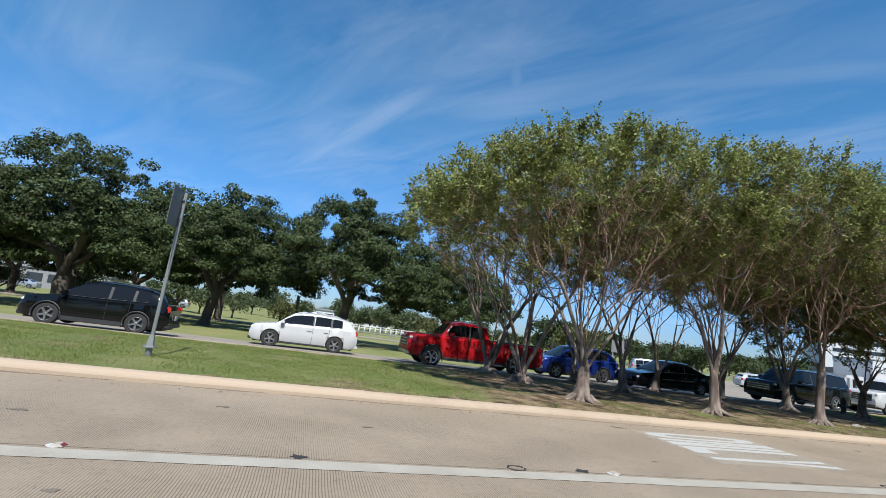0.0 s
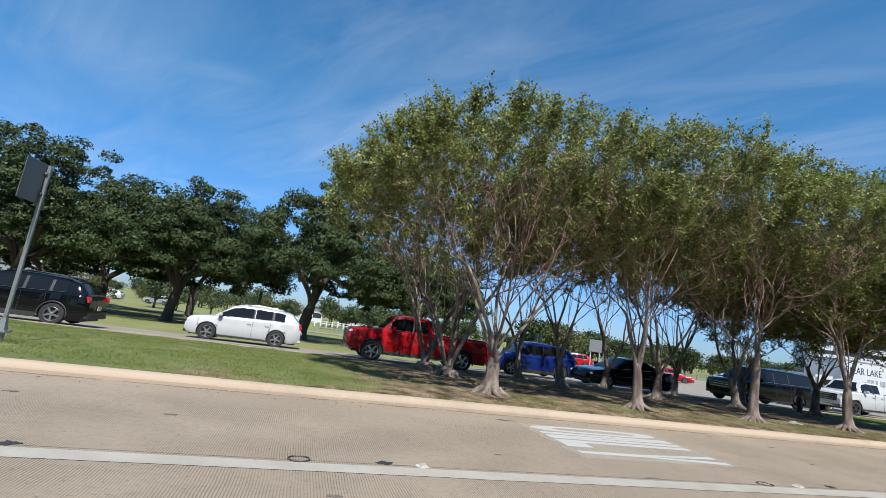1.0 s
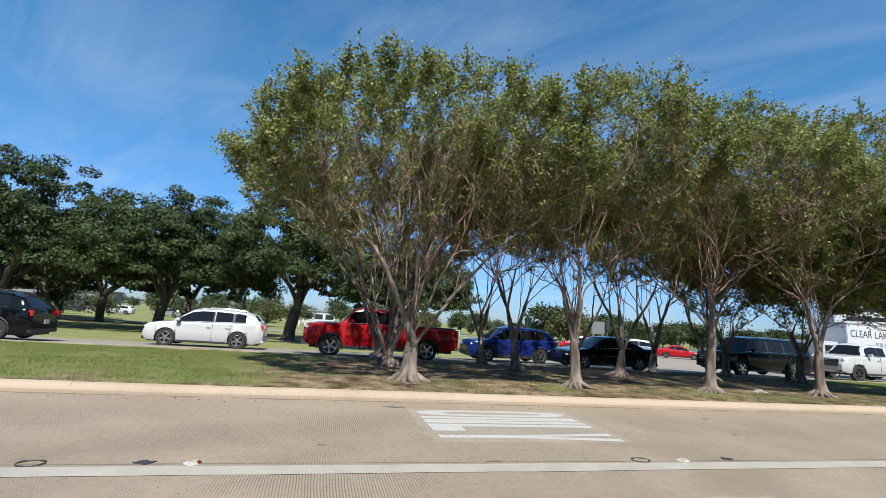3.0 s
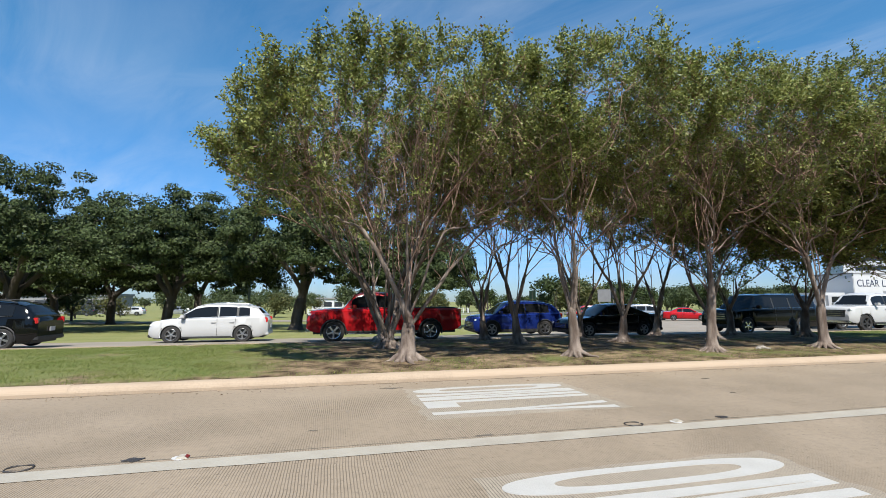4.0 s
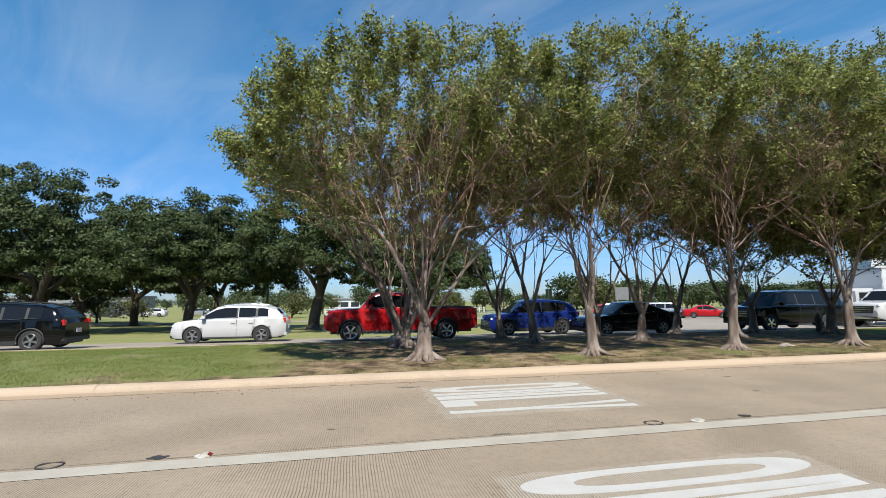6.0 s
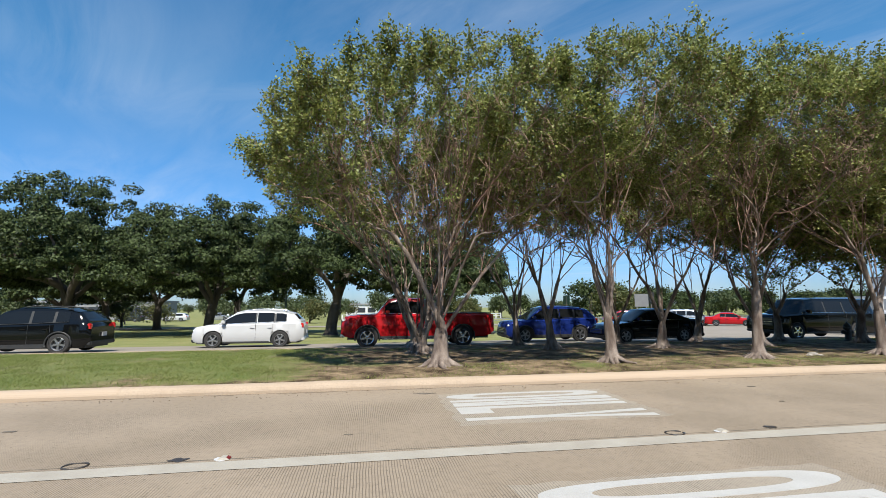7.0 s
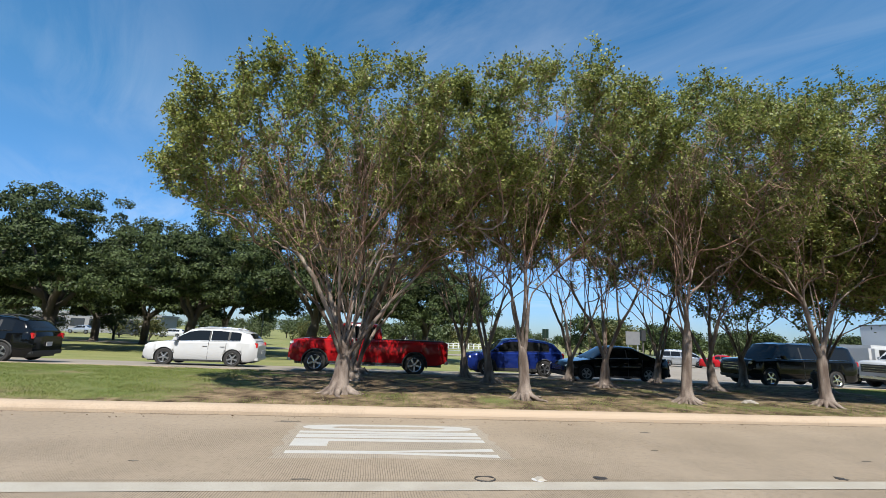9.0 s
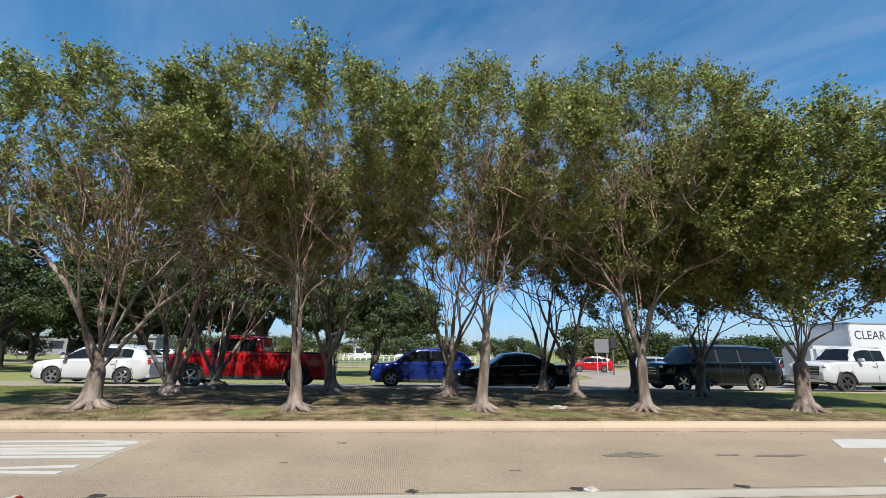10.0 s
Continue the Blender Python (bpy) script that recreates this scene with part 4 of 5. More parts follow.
# ---- grass, litter ----
def blades(name, rng, count, xs, ys, height, mat, label, dens=None, zf=median_z):
    """Short grass as single narrow blades on the ground."""
    x, y = rng.uniform(xs[0], xs[1], count), rng.uniform(ys[0], ys[1], count)
    if dens:
        keep = np.array([dens(a, b) for a, b in zip(x, y)]) > rng.random(count)
        x, y = x[keep], y[keep]
    n = len(x)
    z = np.array([zf(a, b) for a, b in zip(x, y)]) - 0.008
    base = np.stack([x, y, z], 1)
    a = rng.uniform(0, 2 * np.pi, n)
    side = np.stack([np.cos(a), np.sin(a), np.zeros(n)], 1) * rng.uniform(0.003, 0.0065, (n, 1))
    h = height * rng.uniform(0.5, 1.35, (n, 1))
    tip = base + np.stack([rng.normal(0, 0.7, n), rng.normal(0, 0.7, n), np.ones(n)], 1) * h
    q = np.stack([base - side, base + side, tip], axis=1)
    return tagged(part(name, mesh_leaves(name, q.reshape(-1, 3), n, 3), mat), label, "grass", kind="stuff")


def shade_dry(x):
    """1 where the ground lies bare under the trees, 0 on the open lawn."""
    d = min(1.0, max(0.0, (x + 4.4) / 2.4)) * min(1.0, max(0.0, (17.8 - x) / 1.5))
    return d


grg = np.random.default_rng(5)
blades("grass", grg, 250000, (-17, 1.5), (3.76, 12.3), 0.046, MAT_GRASS, "short green mown grass of the median", lambda x, y: (1 - 0.98 * shade_dry(x)) * (0.12 + 1.25 * max(0, noise.noise(Vector((x * 0.9, y * 0.9, 1))) + 0.6 * noise.noise(Vector((x * 3.1, y * 3.1, 7))) + 0.38)) * (1.0 if y > 4.1 else 0.45 + 0.5 * noise.noise(Vector((x * 1.4, 0, 2)))))
blades("grass", grg, 170000, (-4, 24), (3.76, 12.2), 0.036, MAT_GRASS, "thin patchy green grass between the trees", lambda x, y: (0.02 + 2.6 * max(0.0, noise.noise(Vector((x * 0.55, y * 0.9, 4))) - 0.03)) * (0.4 if y > 5.6 else 1.0) + (0.45 * min(1.0, max(0.0, (x - 0.5) / 3)) if y < 5.4 else 0.0) if x < 17.5 else 0.9)
blades("dry_grass", grg, 42000, (-17, 18), (3.74, 6.6), 0.04, MAT_DRY, "dry straw-coloured grass along the kerb", lambda x, y: (0.25 + 0.75 * shade_dry(x)) * (1.0 if y < 4.3 else 0.5) * (0.3 + max(0, noise.noise(Vector((x * 1.1, y * 1.1, 9))) + 0.4)))
n = 11000
lx, ly = grg.uniform(-3, 18, n), 3.9 + 8.3 * grg.random(n) ** 0.8
lz = np.array([median_z(a, b) for a, b in zip(lx, ly)]) + 0.012
v, cnt = leaf_quads(grg, np.stack([lx, ly, lz], 1), 1, 0.004, 0.034, 0.0)
v[:, 2] = np.repeat(lz, 4) - 0.004 + np.clip(v[:, 2] - np.repeat(lz, 4), -0.004, 0.007)
tagged(part("leaf_litter", mesh_leaves("leaf_litter", v, cnt), MAT_LITTER), "brown fallen leaves on bare soil beneath the trees", "leaf litter", kind="stuff")
n = 260
lx, ly = grg.uniform(-10, 17, n), 3.1 + 0.36 * grg.random(n)
v, cnt = leaf_quads(grg, np.stack([lx, ly, np.full(n, 0.008)], 1), 1, 0.003, 0.05, 0.0)
v[:, 2] = 0.006 + np.abs(v[:, 2] - 0.008) * 0.4
tagged(part("gutter_litter", mesh_leaves("gutter_litter", v, cnt), MAT_LITTER), "dry leaves and twigs lying in the gutter", "leaf litter", kind="stuff")


# dirt and damp stains lie along the foot of the kerb
rd = random.Random(8)
x = -16.0
while x < 20:
    l = rd.uniform(0.8, 2.6)
    n = 12
    near = [(x + l * i / n, 3.555 - 0.10 * rd.uniform(0.3, 1.0) * math.sin(math.pi * (i + 0.5) / (n + 1))) for i in range(n + 1)]
    tagged(part("gutter_dirt", flat_mesh([near + [(x + l, 3.556), (x, 3.556)]], -0.002), MAT_DIRT), "brown dirt washed against the foot of the kerb", "gutter dirt", "dirt along the kerb")
    x += l * rd.uniform(0.9, 1.25)

# ---- vehicles ----
SHAPES = {
    # top line of the lower body, roof line: rows of (share of the length from the front, share of the height)
    "suv": dict(belt=((0, .38), (.010, .51), (.035, .56), (.13, .605), (.25, .635), (.5, .645), (.85, .68), (.97, .675), (1, .55)), roof=((.205, .60), (.27, .73), (.375, .94), (.46, .995), (.62, 1.0), (.80, .965), (.90, .895), (.975, .69)), axles=(.19, .785), sill=.145, wheel=.222, pillars=(.415, .565, .735), cap=(.41, .90)),
    "sedan": dict(belt=((0, .38), (.015, .47), (.05, .53), (.28, .635), (.5, .66), (.80, .70), (.97, .70), (1, .58)), roof=((.25, .62), (.43, .965), (.53, 1.0), (.66, .98), (.86, .70)), axles=(.195, .78), sill=.14, wheel=.228, pillars=(.435, .585, .735), cap=(.43, .70)),
    "pickup": dict(belt=((0, .38), (.006, .56), (.018, .625), (.10, .66), (.22, .675), (.3, .675), (.56, .68), (.992, .675), (1, .61)), roof=((.215, .65), (.30, .955), (.36, 1.0), (.52, .99), (.56, .955), (.575, .67)), axles=(.165, .785), sill=.21, wheel=.215, pillars=(.31, .43, .55), cap=(.305, .56)),
    "van": dict(belt=((0, .36), (.015, .46), (.06, .52), (.19, .60), (.5, .60), (.9, .60), (.985, .60), (1, .52)), roof=((.10, .55), (.33, .955), (.43, .995), (.75, .99), (.93, .94), (.99, .60)), axles=(.185, .775), sill=.13, wheel=.19, pillars=(.335, .53, .73), cap=(.33, .95)),
    "wagon": dict(belt=((0, .45), (.008, .55), (.03, .60), (.22, .64), (.5, .645), (.9, .65), (.99, .65), (1, .58)), roof=((.20, .62), (.30, .97), (.40, 1.0), (.75, .995), (.95, .96), (.995, .66)), axles=(.17, .76), sill=.17, wheel=.205, pillars=(.305, .47, .65), cap=(.30, .965)),
}


def wheel(parent, x, y, r, rim_mat, side, spokes=5):
    w = thing("wheel", "", "")
    w.parent = parent
    w.matrix_basis = pose(x, y, r)
    del_keys = [k for k in w.keys()]
    for k in del_keys:
        del w[k]
    t = 0.11
    part("tyre", lathe([(r * 0.64, -t), (r * 0.90, -t * 1.02), (r * 0.98, -t * 0.8), (r, -t * 0.4), (r, t * 0.4), (r * 0.98, t * 0.8), (r * 0.90, t * 1.02), (r * 0.64, t)], 26, "Y", False), MAT_TYRE, w, smooth=False)
    bm = lathe([(r * 0.66, t * 0.9), (r * 0.62, t * 0.98), (r * 0.585, t * 0.86), (r * 0.56, t * 0.35)], 26, "Y", False)
    for i in range(spokes):
        a = 2 * math.pi * i / spokes + 0.3
        m4 = Matrix.Rotation(a, 4, "Y")
        bx = bmesh.new()
        box(bx, 0.03, r * 0.6, t * 0.55, t * 0.88, -r * 0.085, r * 0.085)
        me = bpy.data.meshes.new("spoke")
        bx.transform(m4)
        bx.to_mesh(me); bx.free()
        bm.from_mesh(me)
        bpy.data.meshes.remove(me)
    hub = lathe([(r * 0.15, t * 0.5), (r * 0.15, t * 0.92), (r * 0.10, t * 0.98), (0.0, t * 0.98)], 14, "Y")
    me = bpy.data.meshes.new("hub"); hub.to_mesh(me); hub.free(); bm.from_mesh(me); bpy.data.meshes.remove(me)
    part("rim", bm, rim_mat, w)
    part("brake_disc", lathe([(0.02, t * 0.25), (r * 0.57, t * 0.25), (r * 0.57, t * 0.2), (0.02, t * 0.2)], 20, "Y"), MAT_TRIM, w)
    if side < 0:
        for c in w.children:
            c.matrix_basis = Matrix.Rotation(math.pi, 4, "Z")
    return w


def vehicle(name, label, category, kind, L, W, H, paint, m, rim_mat=None, roof_mat=None, clad=False, group="cars on the far road", flare=False):
    """A car seen from the side: lofted body with open arches, glazed cabin, roof, pillars, wheels, lamps and trim. Its front points to +x."""
    S = SHAPES[kind]
    t = thing(name, label, category, m, group)
    n = 150
    us = np.linspace(0, 1, n)
    smooth = np.array([1, 2, 3, 2, 1]) / 9.0
    belt = np.interp(us, *zip(*S["belt"])) * H
    belt = np.convolve(np.pad(belt, 2, mode="edge"), smooth, mode="valid")
    roof = np.interp(us, [p[0] for p in S["roof"]], [p[1] for p in S["roof"]], left=0, right=0) * H
    r = S["wheel"] * H
    sill = S["sill"] * H
    X = L / 2 - us * L
    ax = [L / 2 - a * L for a in S["axles"]]

    def half(u):
        e = min(u, 1 - u)
        return W / 2 * (1 - 0.16 * max(0.0, 1 - e / 0.10) ** 2.2)

    low = np.full(n, sill)
    low = low + H * 0.05 * np.clip(1 - us / 0.06, 0, 1) + H * 0.06 * np.clip(1 - (1 - us) / 0.07, 0, 1)
    for a in ax:
        ra = r * 1.14
        d = np.abs(X - a)
        low = np.where(d < ra, np.maximum(low, r + np.sqrt(np.maximum(ra * ra - d * d, 0))), low)
    verts, faces = [], []
    K = 11
    for i, u in enumerate(us):
        w, zb, zt = half(u), low[i], max(belt[i], low[i] + 0.03)
        mid = max(zb + 0.01, sill + (zt - sill) * 0.55)
        sect = [(w * 0.93, zb), (w * 0.985, max(zb + 0.006, min(zb + 0.09, mid - 0.004))), (w, mid), (w * 0.975, max(mid + 0.004, zt - 0.075)), (w * 0.90, zt)]
        ring = [(y, z) for y, z in sect] + [(0, zt + 0.03)] + [(-y, z) for y, z in reversed(sect)]
        verts += [(X[i], y, z) for y, z in ring]
    for i in range(n - 1):
        for k in range(K - 1):
            a = i * K + k
            faces.append((a, a + 1, a + K + 1, a + K))
    faces += [tuple(range(K)), tuple(range((n - 1) * K, n * K))]
    body = part("body", mesh_from("body", verts, faces), paint, t)
    body.data.shade_smooth()
    body.data.set_sharp_from_angle(angle=radians(38))
    part("underbody", boxed(-L * 0.46, L * 0.46, -W * 0.40, W * 0.40, sill * 0.82, sill + 0.22 * H), MAT_TRIM, t)
    # cabin
    idx = [i for i in range(n) if roof[i] > belt[i] + 0.015]

    def cab(i, grow_by=0.0):
        w, zb, zr = half(us[i]), belt[i] - 0.02, roof[i]
        f = min(1.0, (zr - zb) / (0.30 * H))
        top_y = w * (0.90 - 0.17 * f)
        pts = [(w * 0.905, zb), (w * 0.905 + (top_y - w * 0.905) * 0.8, zb + (zr - zb) * 0.78), (top_y - 0.03, zr - 0.03 * f), (top_y - 0.16, zr + 0.012 * f), (0, zr + 0.03 * f)]
        return [(y + (grow_by if y > 0 else 0), z + grow_by * (1 if k >= 2 else 0)) for k, (y, z) in enumerate(pts)]

    def shell(rows, sect_of, lo, hi):
        v, f = [], []
        for i in rows:
            s = sect_of(i)[lo:hi]
            ring = s + [(-y, z) for y, z in reversed(s) if y > 1e-6]
            v += [(X[i], y, z) for y, z in ring]
        k = len(v) // len(rows)
        for a in range(len(rows) - 1):
            for b in range(k - 1):
                q = a * k + b
                f.append((q, q + 1, q + k + 1, q + k))
        return v, f, k

    v, f, k = shell(idx, cab, 0, 5)
    f += [tuple(range(k)), tuple(range(len(v) - k, len(v)))]
    cabin = part("cabin", mesh_from("cabin", v, f), paint, t)
    cabin.data.shade_smooth(); cabin.data.set_sharp_from_angle(angle=radians(35))
    cap_rows = [i for i in idx if S["cap"][0] - 0.012 <= us[i] <= S["cap"][1]]
    v, f, k = shell(cap_rows, lambda i: cab(i, 0.012), 2, 5)
    part("roof", mesh_from("roof", v, f, True), roof_mat or paint, t)

    def side_window(u0, u1):
        """A pane in the cabin's side between two shares of the length, under the roof line."""
        rows = [i for i in idx if u0 <= us[i] <= u1 and roof[i] > belt[i] + 0.10]
        if len(rows) < 3:
            return
        for sgn in (1, -1):
            v, f = [], []
            for i in rows:
                p = cab(i)
                a0, a1 = Vector(p[0]), Vector(p[1])
                lo, hi = a0.lerp(a1, 0.13), a0.lerp(a1, 1.04)
                v += [(X[i], sgn * (lo.x + 0.006), lo.y), (X[i], sgn * (hi.x + 0.006), hi.y)]
            f = [(2 * a, 2 * a + 1, 2 * a + 3, 2 * a + 2) for a in range(len(rows) - 1)]
            part("side_window", mesh_from("side_window", v, f, True), MAT_GLASS, t, "dark tinted side window")

    def screen(u0, u1, name):
        rows = [i for i in idx if u0 <= us[i] <= u1]
        if len(rows) < 3:
            return
        v, f, _ = shell(rows, lambda i: [(y * 0.93, z + 0.007) for y, z in cab(i)], 2, 5)
        part(name, mesh_from(name, v, f, True), MAT_GLASS, t, "dark tinted glass")

    P = S["pillars"]
    gap = 0.035 / L
    end = S["cap"][1] - (0.03 if kind == "pickup" else 0.0 if kind == "sedan" else 0.055)
    cuts = [S["roof"][0][0] + 0.055, P[1] - gap]
    side_window(*cuts)
    if kind in ("suv", "van", "wagon"):
        side_window(P[1] + gap, P[2] - gap)
        side_window(P[2] + gap, end)
    else:
        side_window(P[1] + gap, end)
    screen(S["roof"][0][0] + 0.012, S["cap"][0] - 0.004, "windscreen")
    screen(S["cap"][1] + 0.006, S["roof"][-1][0] - 0.02, "rear_window")
    for sgn in (1, -1):          # black door pillar between the side windows
        for at in (P[1:] if kind in ("suv", "van", "wagon") else P[1:2]):
            rows = [i for i in idx if abs(us[i] - at) <= gap * 1.6]
            if len(rows) < 2:
                continue
            v = [(X[i], sgn * (y + 0.004), z) for i in rows for y, z in cab(i)[0:2]]
            f = [(2 * a, 2 * a + 1, 2 * a + 3, 2 * a + 2) for a in range(len(rows) - 1)]
            part("door_pillar", mesh_from("door_pillar", v, f), MAT_TRIM, t)
        rail = [(X[i], sgn * (cab(i)[0][0] + 0.008), belt[i] + 0.012) for i in idx if cuts[0] - 0.03 <= us[i] <= end]
        if len(rail) > 3:
            part("window_trim", tube(rail, 0.011, 5), MAT_CHROME if not clad else MAT_TRIM, t)
    # details
    for sgn in (1, -1):
        for a in ax:
            wheel(t, a, sgn * (W / 2 - 0.125), r, rim_mat or MAT_ALLOY, sgn)
            pts = [(a + r * 1.14 * math.cos(q), sgn * (W / 2 - 0.012), r + r * 1.14 * math.sin(q)) for q in np.linspace(-0.25, math.pi + 0.25, 19)]
            part("arch_trim", tube(pts, 0.030 if clad or flare else 0.014, 6), MAT_TRIM if clad or flare else paint, t)
        part("wheel_well", boxed(ax[1] - r * 1.2, ax[0] + r * 1.2, sgn * (W / 2 - 0.30) - 0.02, sgn * (W / 2 - 0.30) + 0.02, sill, r * 2.0), MAT_TRIM, t)
        yb = sgn * (W / 2 + 0.002)
        part("side_sill", boxed(ax[1] + r * 1.2, ax[0] - r * 1.2, yb - 0.045, yb + 0.004, sill - 0.02, sill + (0.13 if clad else 0.05), 0.008), MAT_TRIM, t)
        bl = np.interp(0.5, us, belt)
        for u0, u1 in ((S["pillars"][0] - 0.03, S["pillars"][1]), (S["pillars"][1], min(S["pillars"][2], 0.72))):
            xx = L / 2 - u1 * L
            part("door_seam", boxed(xx - 0.006, xx + 0.006, yb - 0.05, yb - 0.004, sill + 0.08, bl - 0.03), MAT_TRIM, t)
            xh = xx + 0.14
            part("door_handle", boxed(xh - 0.09, xh + 0.09, yb - 0.02, yb + 0.022, bl - 0.20, bl - 0.165, 0.008), paint, t)
        xm = L / 2 - (S["roof"][0][0] + 0.075) * L
        part("side_mirror", boxed(xm - 0.09, xm + 0.07, sgn * (W / 2 - 0.03) - 0.02, sgn * (W / 2 - 0.03) + 0.20 * sgn, bl + 0.0, bl + 0.15, 0.03) if sgn > 0 else boxed(xm - 0.09, xm + 0.07, -W / 2 - 0.17, -W / 2 + 0.05, bl, bl + 0.15, 0.03), paint, t)
        zf = np.interp(0.03, us, belt) - 0.11
        part("headlamp", boxed(L / 2 - 0.36, L / 2 - 0.045, sgn * W * 0.43 - 0.10, sgn * W * 0.43 + 0.04, zf - 0.07, zf + 0.05, 0.03), MAT_LAMP, t)
        zr = np.interp(0.97, us, belt) - 0.13
        tall = 0.22 if kind in ("suv", "van", "wagon", "pickup") else 0.10
        part("tail_lamp", boxed(-L / 2 + 0.01, -L / 2 + 0.24, sgn * W * 0.42 - 0.10, sgn * W * 0.42 + 0.035, zr - tall / 2, zr + tall / 2, 0.025), MAT_RED_LAMP, t)
    wide, g0, g1 = (0.33, 0.37, 0.565) if kind == "pickup" else (0.33, 0.34, 0.54) if kind == "wagon" else (0.28, 0.27, 0.42)
    grille = part("grille", boxed(L / 2 - 0.09, L / 2 + 0.012, -W * wide, W * wide, H * g0, H * g1, 0.015), MAT_TRIM, t)
    for k in range(3):
        zk = H * (g0 + (g1 - g0) * (k + 0.7) / 3.4)
        part("grille_bar", boxed(L / 2 + 0.010, L / 2 + 0.022, -W * wide * 0.94, W * wide * 0.94, zk - 0.012, zk + 0.012, 0.004), MAT_CHROME, grille)
    part("front_bumper", boxed(L / 2 - 0.14, L / 2 + 0.03, -W * 0.42, W * 0.42, sill + 0.02, sill + 0.17, 0.03), MAT_CHROME if kind == "pickup" else MAT_TRIM, t)
    part("rear_bumper", boxed(-L / 2 - 0.04, -L / 2 + 0.15, -W * 0.43, W * 0.43, sill + 0.05, sill + 0.20, 0.03), MAT_CHROME if kind == "pickup" else MAT_TRIM if clad else paint, t)
    part("number_plate", boxed(-L / 2 - 0.05, -L / 2 - 0.03, -0.15, 0.15, H * 0.36, H * 0.36 + 0.15), MAT_PLATE, t)
    if kind in ("suv", "wagon", "van"):
        zr = float(roof.max()) + 0.05
        for sgn in (1, -1):
            i0, i1 = S["cap"][0] + 0.08, S["cap"][1] - 0.06
            part("roof_rail", tube([(L / 2 - u * L, sgn * W * 0.335, float(np.interp(u, us, roof)) + (0.05 if 0.02 < (u - i0) < (i1 - i0 - 0.02) else 0.015)) for u in np.linspace(i0, i1, 8)], 0.016, 6), MAT_CHROME if not clad else MAT_TRIM, t)
    if kind == "pickup":
        rail = float(np.interp(0.8, us, belt))
        part("bed_liner", boxed(-L * 0.485, -L * 0.085, -W * 0.40, W * 0.40, rail + 0.02, rail + 0.038), MAT_TRIM, t)
        part("tailgate_band", boxed(-L / 2 - 0.012, -L / 2 + 0.03, -W * 0.40, W * 0.40, rail - 0.42, rail - 0.30, 0.006), MAT_TRIM, t)
        part("step_bar", boxed(ax[1] + r * 1.3, ax[0] - r * 1.3, -W / 2 - 0.06, -W / 2 + 0.06, sill - 0.08, sill - 0.03, 0.02), MAT_CHROME, t)
        part("step_bar", boxed(ax[1] + r * 1.3, ax[0] - r * 1.3, W / 2 - 0.06, W / 2 + 0.06, sill - 0.08, sill - 0.03, 0.02), MAT_CHROME, t)
    return t


def on_road(x, y, turn_by=180.0):
    return pose(x, y, ground_z(y) + 0.034, 0, 0, turn_by)


vehicle("suv", "glossy black compact suv with alloy wheels on the far road", "car", "suv", 4.50, 1.86, 1.65, PAINT_BLACK, on_road(-13.6, 14.6), clad=True)
vehicle("suv", "white compact suv with dark alloy wheels on the far road", "car", "suv", 4.60, 1.88, 1.62, PAINT_WHITE, on_road(-6.6, 17.3))
vehicle("pickup_truck", "bright red crew-cab pickup truck with chrome step bars", "truck", "pickup", 6.20, 2.02, 1.96, PAINT_RED, on_road(0.55, 14.7), rim_mat=MAT_CHROME, flare=True)
vehicle("suv", "deep blue suv on the far road behind the trees", "car", "suv", 4.7, 1.9, 1.72, PAINT_BLUE, on_road(7.4, 17.4), clad=True)
vehicle("sedan", "black sedan in the dappled shade behind the trees", "car", "sedan", 4.75, 1.84, 1.45, PAINT_BLACK, on_road(10.9, 14.5))
vehicle("suv", "long black full-size suv with a boxy tail", "car", "wagon", 5.65, 2.04, 1.90, PAINT_BLACK, on_road(19.9, 14.6), rim_mat=MAT_CHROME)
vehicle("pickup_truck", "white crew-cab pickup truck with a black grille", "truck", "pickup", 5.9, 2.03, 1.98, PAINT_WHITE, on_road(27.6, 14.6), rim_mat=MAT_TRIM, flare=True)
vehicle("sedan", "red coupe waiting at the far junction", "car", "sedan", 4.7, 1.85, 1.40, PAINT_RED, on_road(36.8, 39.0, -38), group="cars at the junction")
vehicle("minivan", "silver-grey minivan waiting at the far junction", "van", "van", 5.0, 1.95, 1.75, PAINT_SILVER, on_road(34.0, 42.0, -30), group="cars at the junction")
vehicle("suv", "white suv standing at the far junction", "car", "suv", 4.6, 1.86, 1.66, PAINT_WHITE, on_road(45.0, 37.5, -20), group="cars at the junction")
vehicle("suv", "dark red suv far off on the crossing road", "car", "suv", 4.5, 1.85, 1.68, PAINT_RED, on_road(28.5, 46.0, 160), group="cars at the junction")
vehicle("suv", "dark grey suv at the far junction", "car", "wagon", 5.0, 1.9, 1.8, PAINT_GREY, on_road(38.5, 30.5, 170), group="cars at the junction")
vehicle("suv", "silver suv on the far carriageway past the trees", "car", "suv", 4.6, 1.88, 1.66, PAINT_SILVER, on_road(31.5, 21.5, 185), group="cars at the junction")
for x, y, p, k in ((-38, 92, PAINT_WHITE, "suv"), (-46, 92, PAINT_GREY, "sedan"), (-54, 92, PAINT_SILVER, "sedan"), (-62, 92, PAINT_WHITE, "van"), (-70, 92, PAINT_RED, "suv"), (-30, 92, PAINT_SILVER, "suv")):
    vehicle("parked_car", "small parked car seen across the far lawn", "car", k, 4.6, 1.85, 1.6, p, pose(x, y, ground_z(y) + 0.02, 0, 0, 180), group="parked cars across the lawn")


